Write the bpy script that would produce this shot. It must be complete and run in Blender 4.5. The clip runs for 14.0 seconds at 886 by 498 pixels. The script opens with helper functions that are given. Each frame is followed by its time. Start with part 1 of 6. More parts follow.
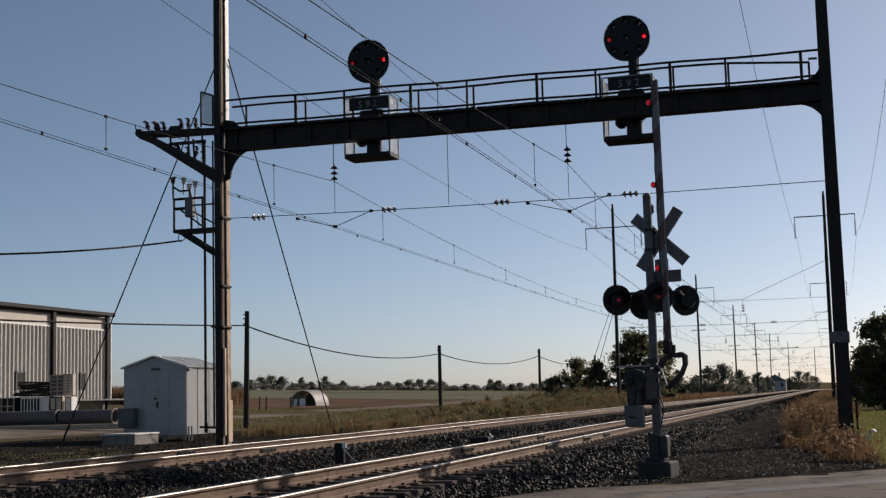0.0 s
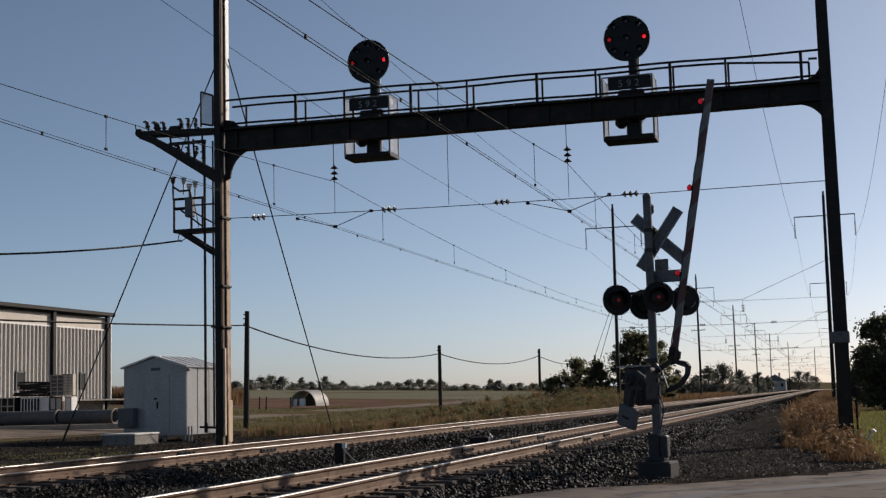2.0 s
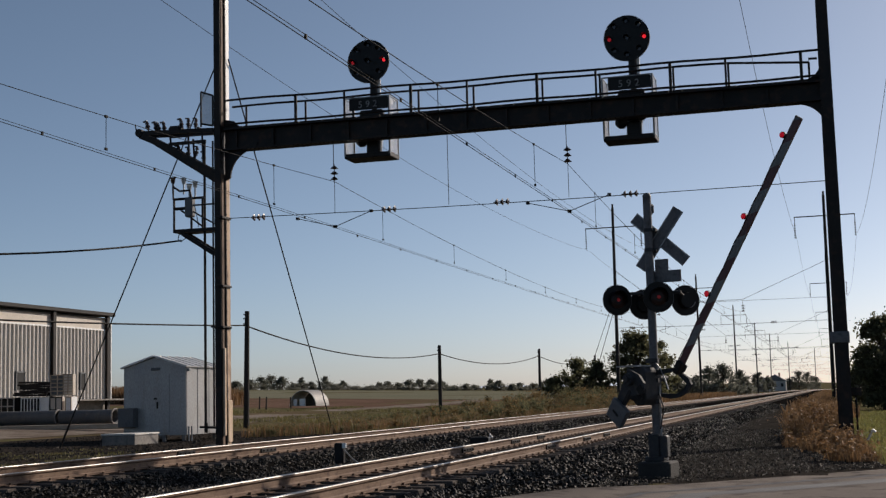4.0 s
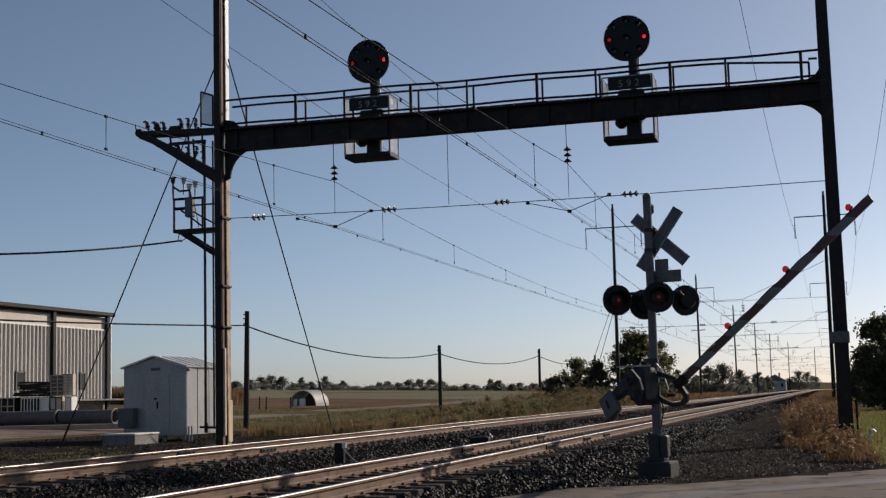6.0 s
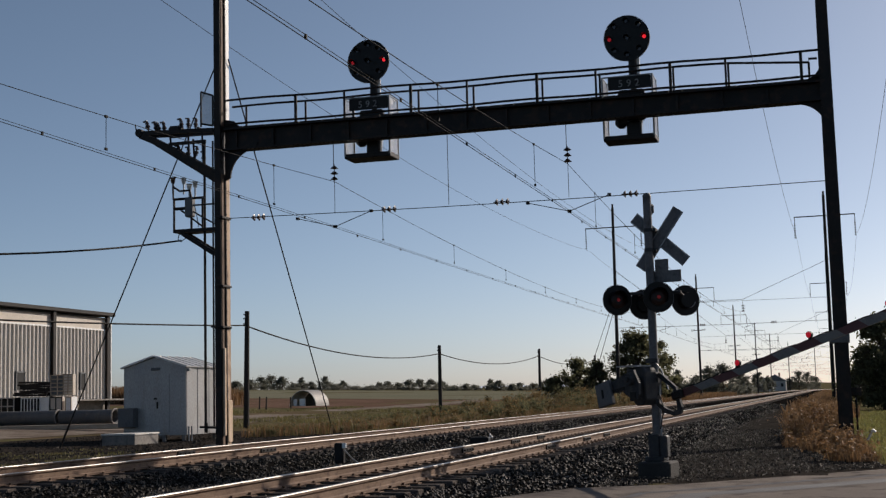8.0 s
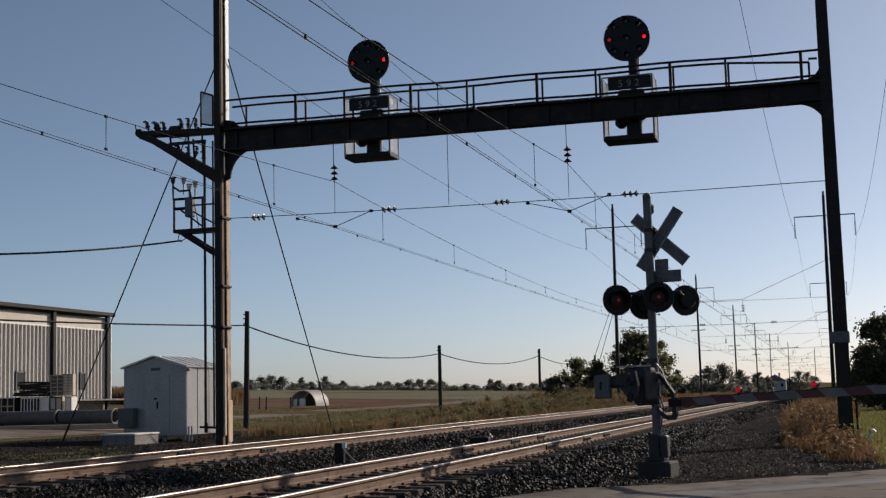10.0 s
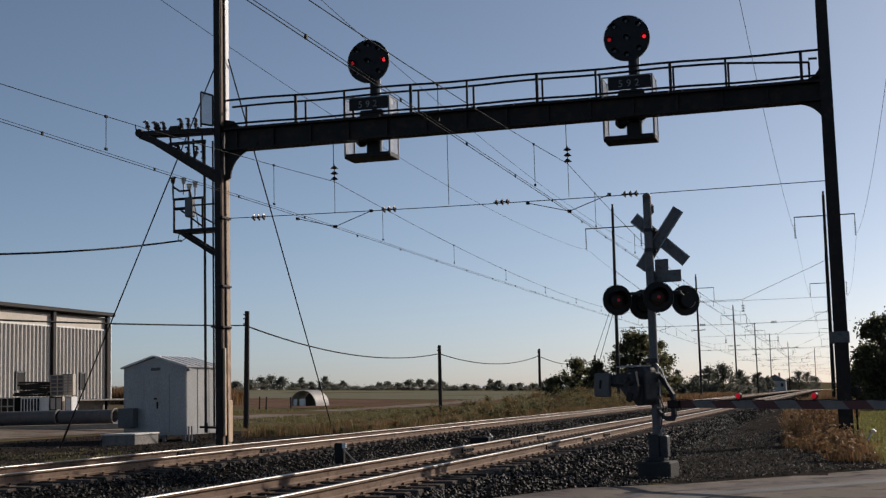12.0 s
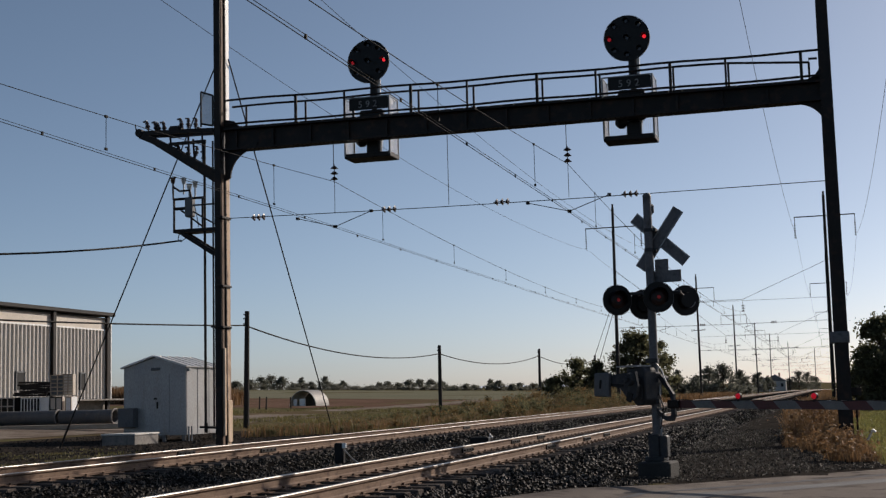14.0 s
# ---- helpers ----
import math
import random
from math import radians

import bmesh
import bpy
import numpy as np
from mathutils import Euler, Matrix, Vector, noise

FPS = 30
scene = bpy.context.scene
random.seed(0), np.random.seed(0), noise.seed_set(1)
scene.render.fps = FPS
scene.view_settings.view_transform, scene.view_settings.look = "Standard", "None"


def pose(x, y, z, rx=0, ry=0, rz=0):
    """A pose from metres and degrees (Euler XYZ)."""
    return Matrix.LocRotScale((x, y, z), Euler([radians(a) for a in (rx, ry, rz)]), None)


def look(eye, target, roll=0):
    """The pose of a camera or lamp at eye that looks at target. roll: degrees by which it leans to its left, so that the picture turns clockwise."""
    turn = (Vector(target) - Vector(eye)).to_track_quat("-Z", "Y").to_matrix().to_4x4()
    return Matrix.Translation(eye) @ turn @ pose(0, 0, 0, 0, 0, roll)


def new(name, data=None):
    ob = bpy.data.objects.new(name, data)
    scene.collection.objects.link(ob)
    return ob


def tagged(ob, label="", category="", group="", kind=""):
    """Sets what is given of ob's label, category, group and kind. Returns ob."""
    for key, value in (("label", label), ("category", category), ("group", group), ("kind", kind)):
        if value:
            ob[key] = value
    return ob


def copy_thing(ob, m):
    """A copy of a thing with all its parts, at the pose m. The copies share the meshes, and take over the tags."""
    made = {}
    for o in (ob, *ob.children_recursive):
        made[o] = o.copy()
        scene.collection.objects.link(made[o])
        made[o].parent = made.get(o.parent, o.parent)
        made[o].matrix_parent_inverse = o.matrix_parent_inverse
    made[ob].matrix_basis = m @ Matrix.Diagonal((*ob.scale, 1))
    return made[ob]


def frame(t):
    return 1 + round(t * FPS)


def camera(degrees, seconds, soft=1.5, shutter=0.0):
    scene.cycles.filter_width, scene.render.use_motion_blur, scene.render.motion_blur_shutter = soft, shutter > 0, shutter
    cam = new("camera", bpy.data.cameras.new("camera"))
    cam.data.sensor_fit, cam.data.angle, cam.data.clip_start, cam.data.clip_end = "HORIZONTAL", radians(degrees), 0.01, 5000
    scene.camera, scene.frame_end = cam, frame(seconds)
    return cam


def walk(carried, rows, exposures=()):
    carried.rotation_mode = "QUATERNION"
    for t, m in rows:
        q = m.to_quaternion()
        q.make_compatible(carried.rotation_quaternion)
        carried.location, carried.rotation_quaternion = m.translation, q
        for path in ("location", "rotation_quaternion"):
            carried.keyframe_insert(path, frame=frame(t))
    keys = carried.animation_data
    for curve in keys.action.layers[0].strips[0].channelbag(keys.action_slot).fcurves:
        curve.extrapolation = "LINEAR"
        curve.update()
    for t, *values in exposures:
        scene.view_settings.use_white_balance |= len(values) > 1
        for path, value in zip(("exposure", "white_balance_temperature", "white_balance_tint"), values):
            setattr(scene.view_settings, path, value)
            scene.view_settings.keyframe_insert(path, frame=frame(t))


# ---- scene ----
cam = camera(37.64, 14.0, soft=1.3)
EYE = (0.0, 0.0, 1.5)
SIGHT = look(EYE, (-28.099, 95.307, 12.768), -1.48)
walk(cam, [(0.0, SIGHT), (14.0, SIGHT)], exposures=[(0.0, -0.32, 6520.0, 14.0), (14.0, -0.32, 6520.0, 14.0)])

# ---- light ----
SUN_TURN, SUN_RISE = 34.0, 27.0
world = bpy.data.worlds.new("world")
scene.world = world
world.use_nodes = True
wn = world.node_tree.nodes
sky = wn.new("ShaderNodeTexSky")
sky.sky_type = "NISHITA"
sky.sun_disc = False
sky.sun_elevation, sky.sun_rotation = radians(SUN_RISE), radians(SUN_TURN)
sky.air_density, sky.dust_density, sky.ozone_density = 0.56, 0.82, 1.75
wn["Background"].inputs["Strength"].default_value = 0.110
soften = wn.new("ShaderNodeHueSaturation")
soften.inputs["Saturation"].default_value = 0.91
soften.inputs["Hue"].default_value = 0.488
world.node_tree.links.new(sky.outputs[0], soften.inputs["Color"])
world.node_tree.links.new(soften.outputs[0], wn["Background"].inputs["Color"])
lamp = bpy.data.lights.new("sun", "SUN")
lamp.energy, lamp.angle, lamp.color = 5.0, radians(0.55), (1.0, 0.90, 0.76)
sun = new("sun", lamp)
SUN_AT = Vector((math.sin(radians(SUN_TURN)) * math.cos(radians(SUN_RISE)), math.cos(radians(SUN_TURN)) * math.cos(radians(SUN_RISE)), math.sin(radians(SUN_RISE))))
sun.matrix_world = look(SUN_AT * 100, (0, 0, 0))


# ---- materials ----
def mat(name, c1, c2, rough=0.6, metal=0.0, scale=3.0, fine=40.0, bump=0.2, stretch=(1, 1, 1), rand=0.0, island=0.0, dirt=None, spec=0.5, translucent=0.0):
    """c1 and c2 mixed by a broad noise, darkened a little by a fine one; dirt adds a third colour in patches, for STONE
    the painted glints.
    """
    m = bpy.data.materials.new(name)
    m.use_nodes = True
    t = m.node_tree
    n, ln = t.nodes, t.links.new
    b = n["Principled BSDF"]
    co = n.new("ShaderNodeTexCoord")
    mp = n.new("ShaderNodeMapping")
    mp.inputs["Scale"].default_value = stretch
    ln(co.outputs["Object"], mp.inputs[0])
    big, small = n.new("ShaderNodeTexNoise"), n.new("ShaderNodeTexNoise")
    for k, s, d in ((big, scale, 5), (small, fine, 4)):
        k.inputs["Scale"].default_value, k.inputs["Detail"].default_value = s, d
        ln(mp.outputs[0], k.inputs["Vector"])
    spread = n.new("ShaderNodeMapRange")
    spread.inputs["From Min"].default_value, spread.inputs["From Max"].default_value = 0.33, 0.67
    ln(big.outputs["Fac"], spread.inputs["Value"])
    mix = n.new("ShaderNodeMix")
    mix.data_type = "RGBA"
    mix.inputs["A"].default_value, mix.inputs["B"].default_value = (*c1, 1), (*c2, 1)
    ln(spread.outputs[0], mix.inputs["Factor"])
    out = mix.outputs["Result"]
    if dirt:
        patch = n.new("ShaderNodeTexNoise")
        patch.inputs["Scale"].default_value, patch.inputs["Detail"].default_value = scale * 2.7, 8
        ln(mp.outputs[0], patch.inputs["Vector"])
        cut = n.new("ShaderNodeMapRange")
        cut.inputs["From Min"].default_value, cut.inputs["From Max"].default_value = 0.52, 0.68
        ln(patch.outputs["Fac"], cut.inputs["Value"])
        soil = n.new("ShaderNodeMix")
        soil.data_type = "RGBA"
        soil.inputs["B"].default_value = (*dirt, 1)
        ln(cut.outputs[0], soil.inputs["Factor"])
        ln(out, soil.inputs["A"])
        out = soil.outputs["Result"]
    hsv = n.new("ShaderNodeHueSaturation")
    val = n.new("ShaderNodeMapRange")
    val.inputs["From Min"].default_value, val.inputs["From Max"].default_value = 0.3, 0.7
    val.inputs["To Min"].default_value, val.inputs["To Max"].default_value = 0.82, 1.18
    ln(small.outputs["Fac"], val.inputs["Value"])
    v = val.outputs[0]
    for amount, kind, sock in ((rand, "ShaderNodeObjectInfo", "Random"), (island, "ShaderNodeNewGeometry", "Random Per Island")):
        if amount:
            o = n.new(kind)
            r = n.new("ShaderNodeMapRange")
            r.inputs["To Min"].default_value, r.inputs["To Max"].default_value = 1 - amount, 1 + amount
            ln(o.outputs[sock], r.inputs["Value"])
            mul = n.new("ShaderNodeMath")
            mul.operation = "MULTIPLY"
            ln(v, mul.inputs[0])
            ln(r.outputs[0], mul.inputs[1])
            v = mul.outputs[0]
    ln(v, hsv.inputs["Value"])
    ln(out, hsv.inputs["Color"])
    ln(hsv.outputs[0], b.inputs["Base Color"])
    b.inputs["Roughness"].default_value, b.inputs["Metallic"].default_value = rough, metal
    b.inputs["Specular IOR Level"].default_value = spec
    if bump:
        bp = n.new("ShaderNodeBump")
        bp.inputs["Strength"].default_value, bp.inputs["Distance"].default_value = bump, 0.02
        ln(small.outputs["Fac"], bp.inputs["Height"])
        ln(bp.outputs[0], b.inputs["Normal"])
    if translucent:
        tr = n.new("ShaderNodeBsdfTranslucent")
        ln(hsv.outputs[0], tr.inputs["Color"])
        ms = n.new("ShaderNodeMixShader")
        ms.inputs[0].default_value = translucent
        ln(b.outputs[0], ms.inputs[1])
        ln(tr.outputs[0], ms.inputs[2])
        ln(ms.outputs[0], n["Material Output"].inputs["Surface"])
    return m


def glow(name, color, strength):
    m = mat(name, color, color, 0.3, 0, bump=0)
    b = m.node_tree.nodes["Principled BSDF"]
    b.inputs["Emission Color"].default_value, b.inputs["Emission Strength"].default_value = (*color, 1), strength
    return m


BLACK_STEEL = mat("weathered_black_steel", (0.008, 0.007, 0.007), (0.016, 0.013, 0.012), 0.6, 0.0, 1.5, 30, 0.25, dirt=(0.028, 0.017, 0.012), spec=0.25)
RUSTY_STEEL = mat("rusted_column_steel", (0.40, 0.27, 0.17), (0.52, 0.38, 0.26), 0.7, 0.0, 1.2, 25, 0.3, (3, 3, 0.6), dirt=(0.14, 0.08, 0.05))
BROWN_STEEL = mat("brown_recess_steel", (0.10, 0.06, 0.04), (0.17, 0.11, 0.075), 0.8, 0.0, 1.5, 25, 0.3, (3, 3, 0.6), dirt=(0.05, 0.03, 0.022))
BLACK_PAINT = mat("black_signal_paint", (0.005, 0.005, 0.005), (0.009, 0.009, 0.009), 0.5, 0, 4, 60, 0.1, spec=0.25)
GALVANISED = mat("galvanised_steel", (0.20, 0.21, 0.22), (0.28, 0.29, 0.30), 0.45, 0.6, 5, 50, 0.1, dirt=(0.16, 0.16, 0.16))
GREY_PAINT = mat("grey_aluminium_paint", (0.085, 0.088, 0.096), (0.12, 0.123, 0.13), 0.55, 0.1, 3, 40, 0.12, dirt=(0.065, 0.065, 0.068), spec=0.3)
CAST_GREY = mat("cast_grey_paint", (0.022, 0.0235, 0.026), (0.034, 0.036, 0.04), 0.6, 0.1, 4, 45, 0.2, dirt=(0.045, 0.042, 0.04), spec=0.35)
RAIL_SIDE = mat("rusted_rail_side", (0.135, 0.088, 0.062), (0.185, 0.125, 0.088), 0.75, 0.1, 4, 60, 0.3, (1, 0.4, 1), dirt=(0.085, 0.052, 0.038), spec=0.15)
RAIL_TOP = mat("polished_rail_head", (0.13, 0.122, 0.115), (0.29, 0.28, 0.26), 0.46, 1.0, 2, 40, 0.05, (1, 0.2, 1))
TIE_WOOD = mat("creosoted_tie_wood", (0.045, 0.035, 0.03), (0.10, 0.085, 0.075), 0.85, 0, 3, 30, 0.5, (0.4, 4, 4), rand=0.35, spec=0.05)
BALLAST_BED = mat("dark_ballast_bed", (0.006, 0.0055, 0.005), (0.013, 0.012, 0.011), 0.95, 0, 3, 25, 1.0, dirt=(0.008, 0.008, 0.008), spec=0.0)
# pale patches and wide stone-to-stone spread paint in the sunlit glints
STONE = mat("ballast_stone", (0.0105, 0.009, 0.008), (0.031, 0.026, 0.021), 0.55, 0, 6, 60, 0.4, island=0.95, dirt=(0.115, 0.095, 0.075), spec=0.10)
SOIL = mat("field_soil_and_grass", (0.115, 0.085, 0.055), (0.10, 0.10, 0.045), 0.95, 0, 0.12, 6, 0.6, dirt=(0.14, 0.10, 0.07), spec=0.0)
DIRT = mat("gravel_dirt_lot", (0.17, 0.14, 0.115), (0.23, 0.195, 0.165), 0.95, 0, 0.35, 9, 0.6, dirt=(0.11, 0.085, 0.07), spec=0.0)
ASPHALT = mat("worn_asphalt", (0.19, 0.165, 0.145), (0.24, 0.21, 0.185), 0.85, 0, 0.7, 60, 0.4, dirt=(0.10, 0.09, 0.085), spec=0.0)
TAR = mat("tar_seal", (0.03, 0.03, 0.03), (0.05, 0.05, 0.05), 0.6, 0, 3, 40, 0.2)
CONCRETE = mat("weathered_concrete", (0.17, 0.155, 0.14), (0.24, 0.22, 0.20), 0.85, 0, 3, 35, 0.3, dirt=(0.14, 0.13, 0.12))
PIPE_GREY = mat("dark_pipe", (0.075, 0.075, 0.078), (0.11, 0.11, 0.11), 0.7, 0, 1, 20, 0.2, dirt=(0.12, 0.11, 0.1))
SHED_PAINT = mat("grey_shed_sheet", (0.29, 0.293, 0.295), (0.35, 0.35, 0.345), 0.4, 0.1, 1.2, 30, 0.1, (1, 1, 0.4), dirt=(0.30, 0.29, 0.275))
SHED_DARK = mat("darker_grey_box", (0.07, 0.075, 0.08), (0.10, 0.105, 0.11), 0.5, 0.1, 2, 30, 0.1)
BARE_METAL = mat("bare_roof_sheet", (0.55, 0.54, 0.53), (0.66, 0.65, 0.63), 0.45, 0.3, 1, 30, 0.1, (0.4, 4, 1))
SIDING = mat("ribbed_steel_siding", (0.42, 0.39, 0.36), (0.49, 0.46, 0.42), 0.55, 0.1, 0.5, 20, 0.1, (1, 1, 0.3))
FASCIA = mat("cream_panel", (0.50, 0.44, 0.37), (0.58, 0.52, 0.45), 0.6, 0, 0.6, 20, 0.1)
WHITE = mat("white_trim", (0.72, 0.71, 0.69), (0.8, 0.79, 0.77), 0.5, 0, 3, 40, 0.05)
POLE_WOOD = mat("dark_pole_wood", (0.016, 0.013, 0.011), (0.03, 0.024, 0.019), 0.9, 0, 2, 30, 0.4, (5, 5, 0.5))
TIMBER = mat("sawn_timber", (0.34, 0.27, 0.20), (0.44, 0.36, 0.28), 0.8, 0, 2, 40, 0.2, (1, 6, 6), rand=0.2)
WIRE = mat("dull_copper_wire", (0.008, 0.008, 0.008), (0.014, 0.013, 0.012), 0.7, 0.0, 2, 20, 0, spec=0.1)
PORCELAIN = mat("brown_porcelain", (0.035, 0.022, 0.018), (0.05, 0.032, 0.025), 0.2, 0, 5, 40, 0)
PALE_GLASS = mat("pale_glazed_porcelain", (0.45, 0.47, 0.46), (0.55, 0.56, 0.54), 0.15, 0, 5, 40, 0)
BARK = mat("bark", (0.05, 0.04, 0.03), (0.09, 0.07, 0.055), 0.95, 0, 4, 30, 0.8, (3, 3, 0.6))
LEAF = mat("green_leaf", (0.11, 0.11, 0.06), (0.13, 0.125, 0.07), 0.75, 0, 0.4, 6, 0, island=0.4, translucent=0.68, spec=0.2)
# leaf for far trees, greyed and lightened to stand in for haze
LEAF_FAR = mat("haze_leaf", (0.15, 0.155, 0.125), (0.165, 0.165, 0.14), 0.8, 0, 0.4, 6, 0, island=0.3, translucent=0.8, spec=0.2)
LEAF_DRY = mat("autumn_leaf", (0.20, 0.145, 0.06), (0.25, 0.15, 0.07), 0.65, 0, 0.5, 6, 0, island=0.4, translucent=0.4, spec=0.2)
STRAW = mat("dry_weed", (0.20, 0.11, 0.05), (0.27, 0.165, 0.08), 0.75, 0, 1.2, 12, 0, island=0.4, translucent=0.3)
GRASS = mat("grass_blade", (0.13, 0.125, 0.042), (0.20, 0.16, 0.065), 0.65, 0, 0.6, 8, 0, island=0.4, translucent=0.3)
LAWN = mat("lawn_blade", (0.16, 0.17, 0.05), (0.23, 0.20, 0.07), 0.65, 0, 0.6, 8, 0, island=0.4, translucent=0.42)
RED_BAND = mat("red_stripe_sheeting", (0.045, 0.006, 0.008), (0.062, 0.009, 0.011), 0.4, 0, 6, 50, 0.05)
WHITE_BAND = mat("white_stripe_sheeting", (0.09, 0.094, 0.094), (0.12, 0.124, 0.124), 0.45, 0, 6, 50, 0.05, dirt=(0.09, 0.09, 0.09))
LENS_RED = glow("lit_red_lens", (0.8, 0.02, 0.03), 1.2)
LENS_DIM = glow("dim_red_lamp", (0.3, 0.012, 0.012), 0.14)
LENS_GATE = glow("gate_lamp_lens", (0.6, 0.006, 0.02), 0.42)
LENS_OFF = mat("dark_red_lens", (0.010, 0.002, 0.002), (0.012, 0.002, 0.002), 0.4, 0, 5, 20, 0, spec=0.3)
LENS_LOW = glow("weak_red_lens", (0.5, 0.012, 0.02), 0.45)
VERGE = mat("grey_verge_gravel", (0.026, 0.023, 0.020), (0.050, 0.044, 0.038), 0.95, 0, 1.5, 22, 1.0, dirt=(0.018, 0.016, 0.015), spec=0.0)
LENS_DARK = mat("unlit_lens", (0.05, 0.05, 0.055), (0.06, 0.06, 0.065), 0.1, 0, 5, 20, 0)
DIGIT = mat("worn_white_digit", (0.16, 0.16, 0.16), (0.22, 0.22, 0.22), 0.6, 0, 8, 40, 0)
MESH_WIRE = mat("galvanised_mesh_wire", (0.45, 0.46, 0.48), (0.55, 0.56, 0.57), 0.4, 0.8, 5, 40, 0)


# ---- building tools ----
def part(name, bm, material, parent=None, label="", smooth=False):
    me = bpy.data.meshes.new(name)
    bm.to_mesh(me)
    bm.free()
    me.materials.append(material)
    if smooth:
        me.shade_smooth()
    ob = new(name, me)
    if parent:
        ob.parent = parent
    if label:
        ob["label"] = label
    return ob


def thing(name, label, category, at=(0, 0, 0), group="", kind="", turn=0):
    ob = new(name)
    ob.empty_display_size = 0.2
    ob.matrix_basis = pose(*at, 0, 0, turn)
    return tagged(ob, label, category, group, kind)


def box(bm, c, s, m=None, bevel=0.0):
    """A box at c of size s, turned by m about its middle."""
    t = Matrix.Translation(c) @ (m.to_4x4() if m else Matrix()) @ Matrix.Diagonal((*s, 1))
    r = bmesh.ops.create_cube(bm, size=1, matrix=t)
    if bevel:
        es = {e for v in r["verts"] for e in v.link_edges}
        bmesh.ops.bevel(bm, geom=list(es), offset=bevel, segments=1, affect="EDGES")
    return bm


def rod(bm, a, b, r, r2=None, n=8, cap=True):
    a, b = Vector(a), Vector(b)
    d = b - a
    m = Matrix.Translation((a + b) / 2) @ d.to_track_quat("Z", "Y").to_matrix().to_4x4()
    bmesh.ops.create_cone(bm, cap_ends=cap, segments=n, radius1=r, radius2=r if r2 is None else r2, depth=d.length, matrix=m)
    return bm


def tube(bm, pts, r, n=6):
    """One tube swept along the points."""
    pts = [Vector(p) for p in pts]
    rings = []
    for i, p in enumerate(pts):
        d = (pts[min(i + 1, len(pts) - 1)] - pts[max(i - 1, 0)]).normalized()
        side = d.cross(Vector((0, 0, 1)) if abs(d.z) < 0.95 else Vector((1, 0, 0))).normalized()
        up = side.cross(d)
        rings.append([bm.verts.new(p + (side * math.cos(2 * math.pi * k / n) + up * math.sin(2 * math.pi * k / n)) * r) for k in range(n)])
    for a, b in zip(rings, rings[1:]):
        for k in range(n):
            bm.faces.new((a[k], a[(k + 1) % n], b[(k + 1) % n], b[k]))
    return bm


def slab(bm, outline, thick, m=None):
    """A plate: an outline in the x-z plane, thick along y, then moved by m."""
    m = m or Matrix()
    f = [bm.verts.new(m @ Vector((x, -thick / 2, z))) for x, z in outline]
    g = [bm.verts.new(m @ Vector((x, thick / 2, z))) for x, z in outline]
    bm.faces.new(f)
    bm.faces.new(g[::-1])
    k = len(f)
    for i in range(k):
        bm.faces.new((f[i], g[i], g[(i + 1) % k], f[(i + 1) % k]))
    bmesh.ops.recalc_face_normals(bm, faces=bm.faces[:])
    return bm


def B():
    return bmesh.new()


def cloud(name, verts, faces, material, parent=None):
    me = bpy.data.meshes.new(name)
    me.from_pydata(verts, [], faces)
    me.materials.append(material)
    ob = new(name, me)
    if parent:
        ob.parent = parent
    return ob


# ---- ground ----
TRACKS = (-6.44, -12.92)
GAUGE = 1.435
RAIL_Z = 0.5


def bend(y):
    """The line's sideways shift where it curves away in the distance."""
    return max(0.0, y - 400.0) ** 2 / 2250.0


def smooth(a, b, v):
    t = min(1.0, max(0.0, (v - a) / (b - a)))
    return t * t * (3 - 2 * t)


def ground_z(x, y):
    x = x - bend(y)
    if x < -18:
        z = 0.12 + 0.031 * max(0.0, min(-x, 200.0) - 24.0)
        z += 0.12 * noise.noise(Vector((x * 0.05, y * 0.05, 0.0))) * smooth(20, 40, -x)
        return z
    z = 0.12 * smooth(-15, -17, x)
    if x > -3:
        z = -0.35 * smooth(26, 40, y) * smooth(-1.5, 2.5, x)
        z += 0.05 * noise.noise(Vector((x * 0.3, y * 0.3, 0.0))) * smooth(26, 30, y)
    return z


def bed_z(x):
    """Height of the ballast across the line."""
    if x > TRACKS[0]:
        return 0.25 * (1 - smooth(1.45, 3.3, x - TRACKS[0]))
    if x > TRACKS[1]:
        d = min(abs(x - TRACKS[0]), abs(x - TRACKS[1]))
        return 0.25 - 0.15 * smooth(1.45, 2.6, d)
    return 0.25 - 0.15 * smooth(1.45, 2.9, TRACKS[1] - x)


def build_ground():
    def steps(stops):
        out = []
        for (a, d), (b, _) in zip(stops, stops[1:]):
            out += list(np.arange(a, b, d))
        return out + [stops[-1][0]]
    xs = steps([(-4000, 1000), (-1000, 150), (-400, 40), (-120, 8), (-40, 2), (-18, 0.75), (6, 3), (60, 30), (400, 400), (4000, 1)])
    ys = steps([(-400, 100), (-20, 10), (10, 1.5), (60, 4), (140, 20), (600, 200), (1000, 1000), (5000, 1)])
    verts = [(x, y, ground_z(x, y)) for y in ys for x in xs]
    w = len(xs)
    faces = [(j * w + i, j * w + i + 1, (j + 1) * w + i + 1, (j + 1) * w + i) for j in range(len(ys) - 1) for i in range(w - 1)]
    g = cloud("ground", verts, faces, SOIL)
    g.data.shade_smooth()
    tagged(g, "brown and green farmland with dry grass", "ground", kind="structure")


build_ground()


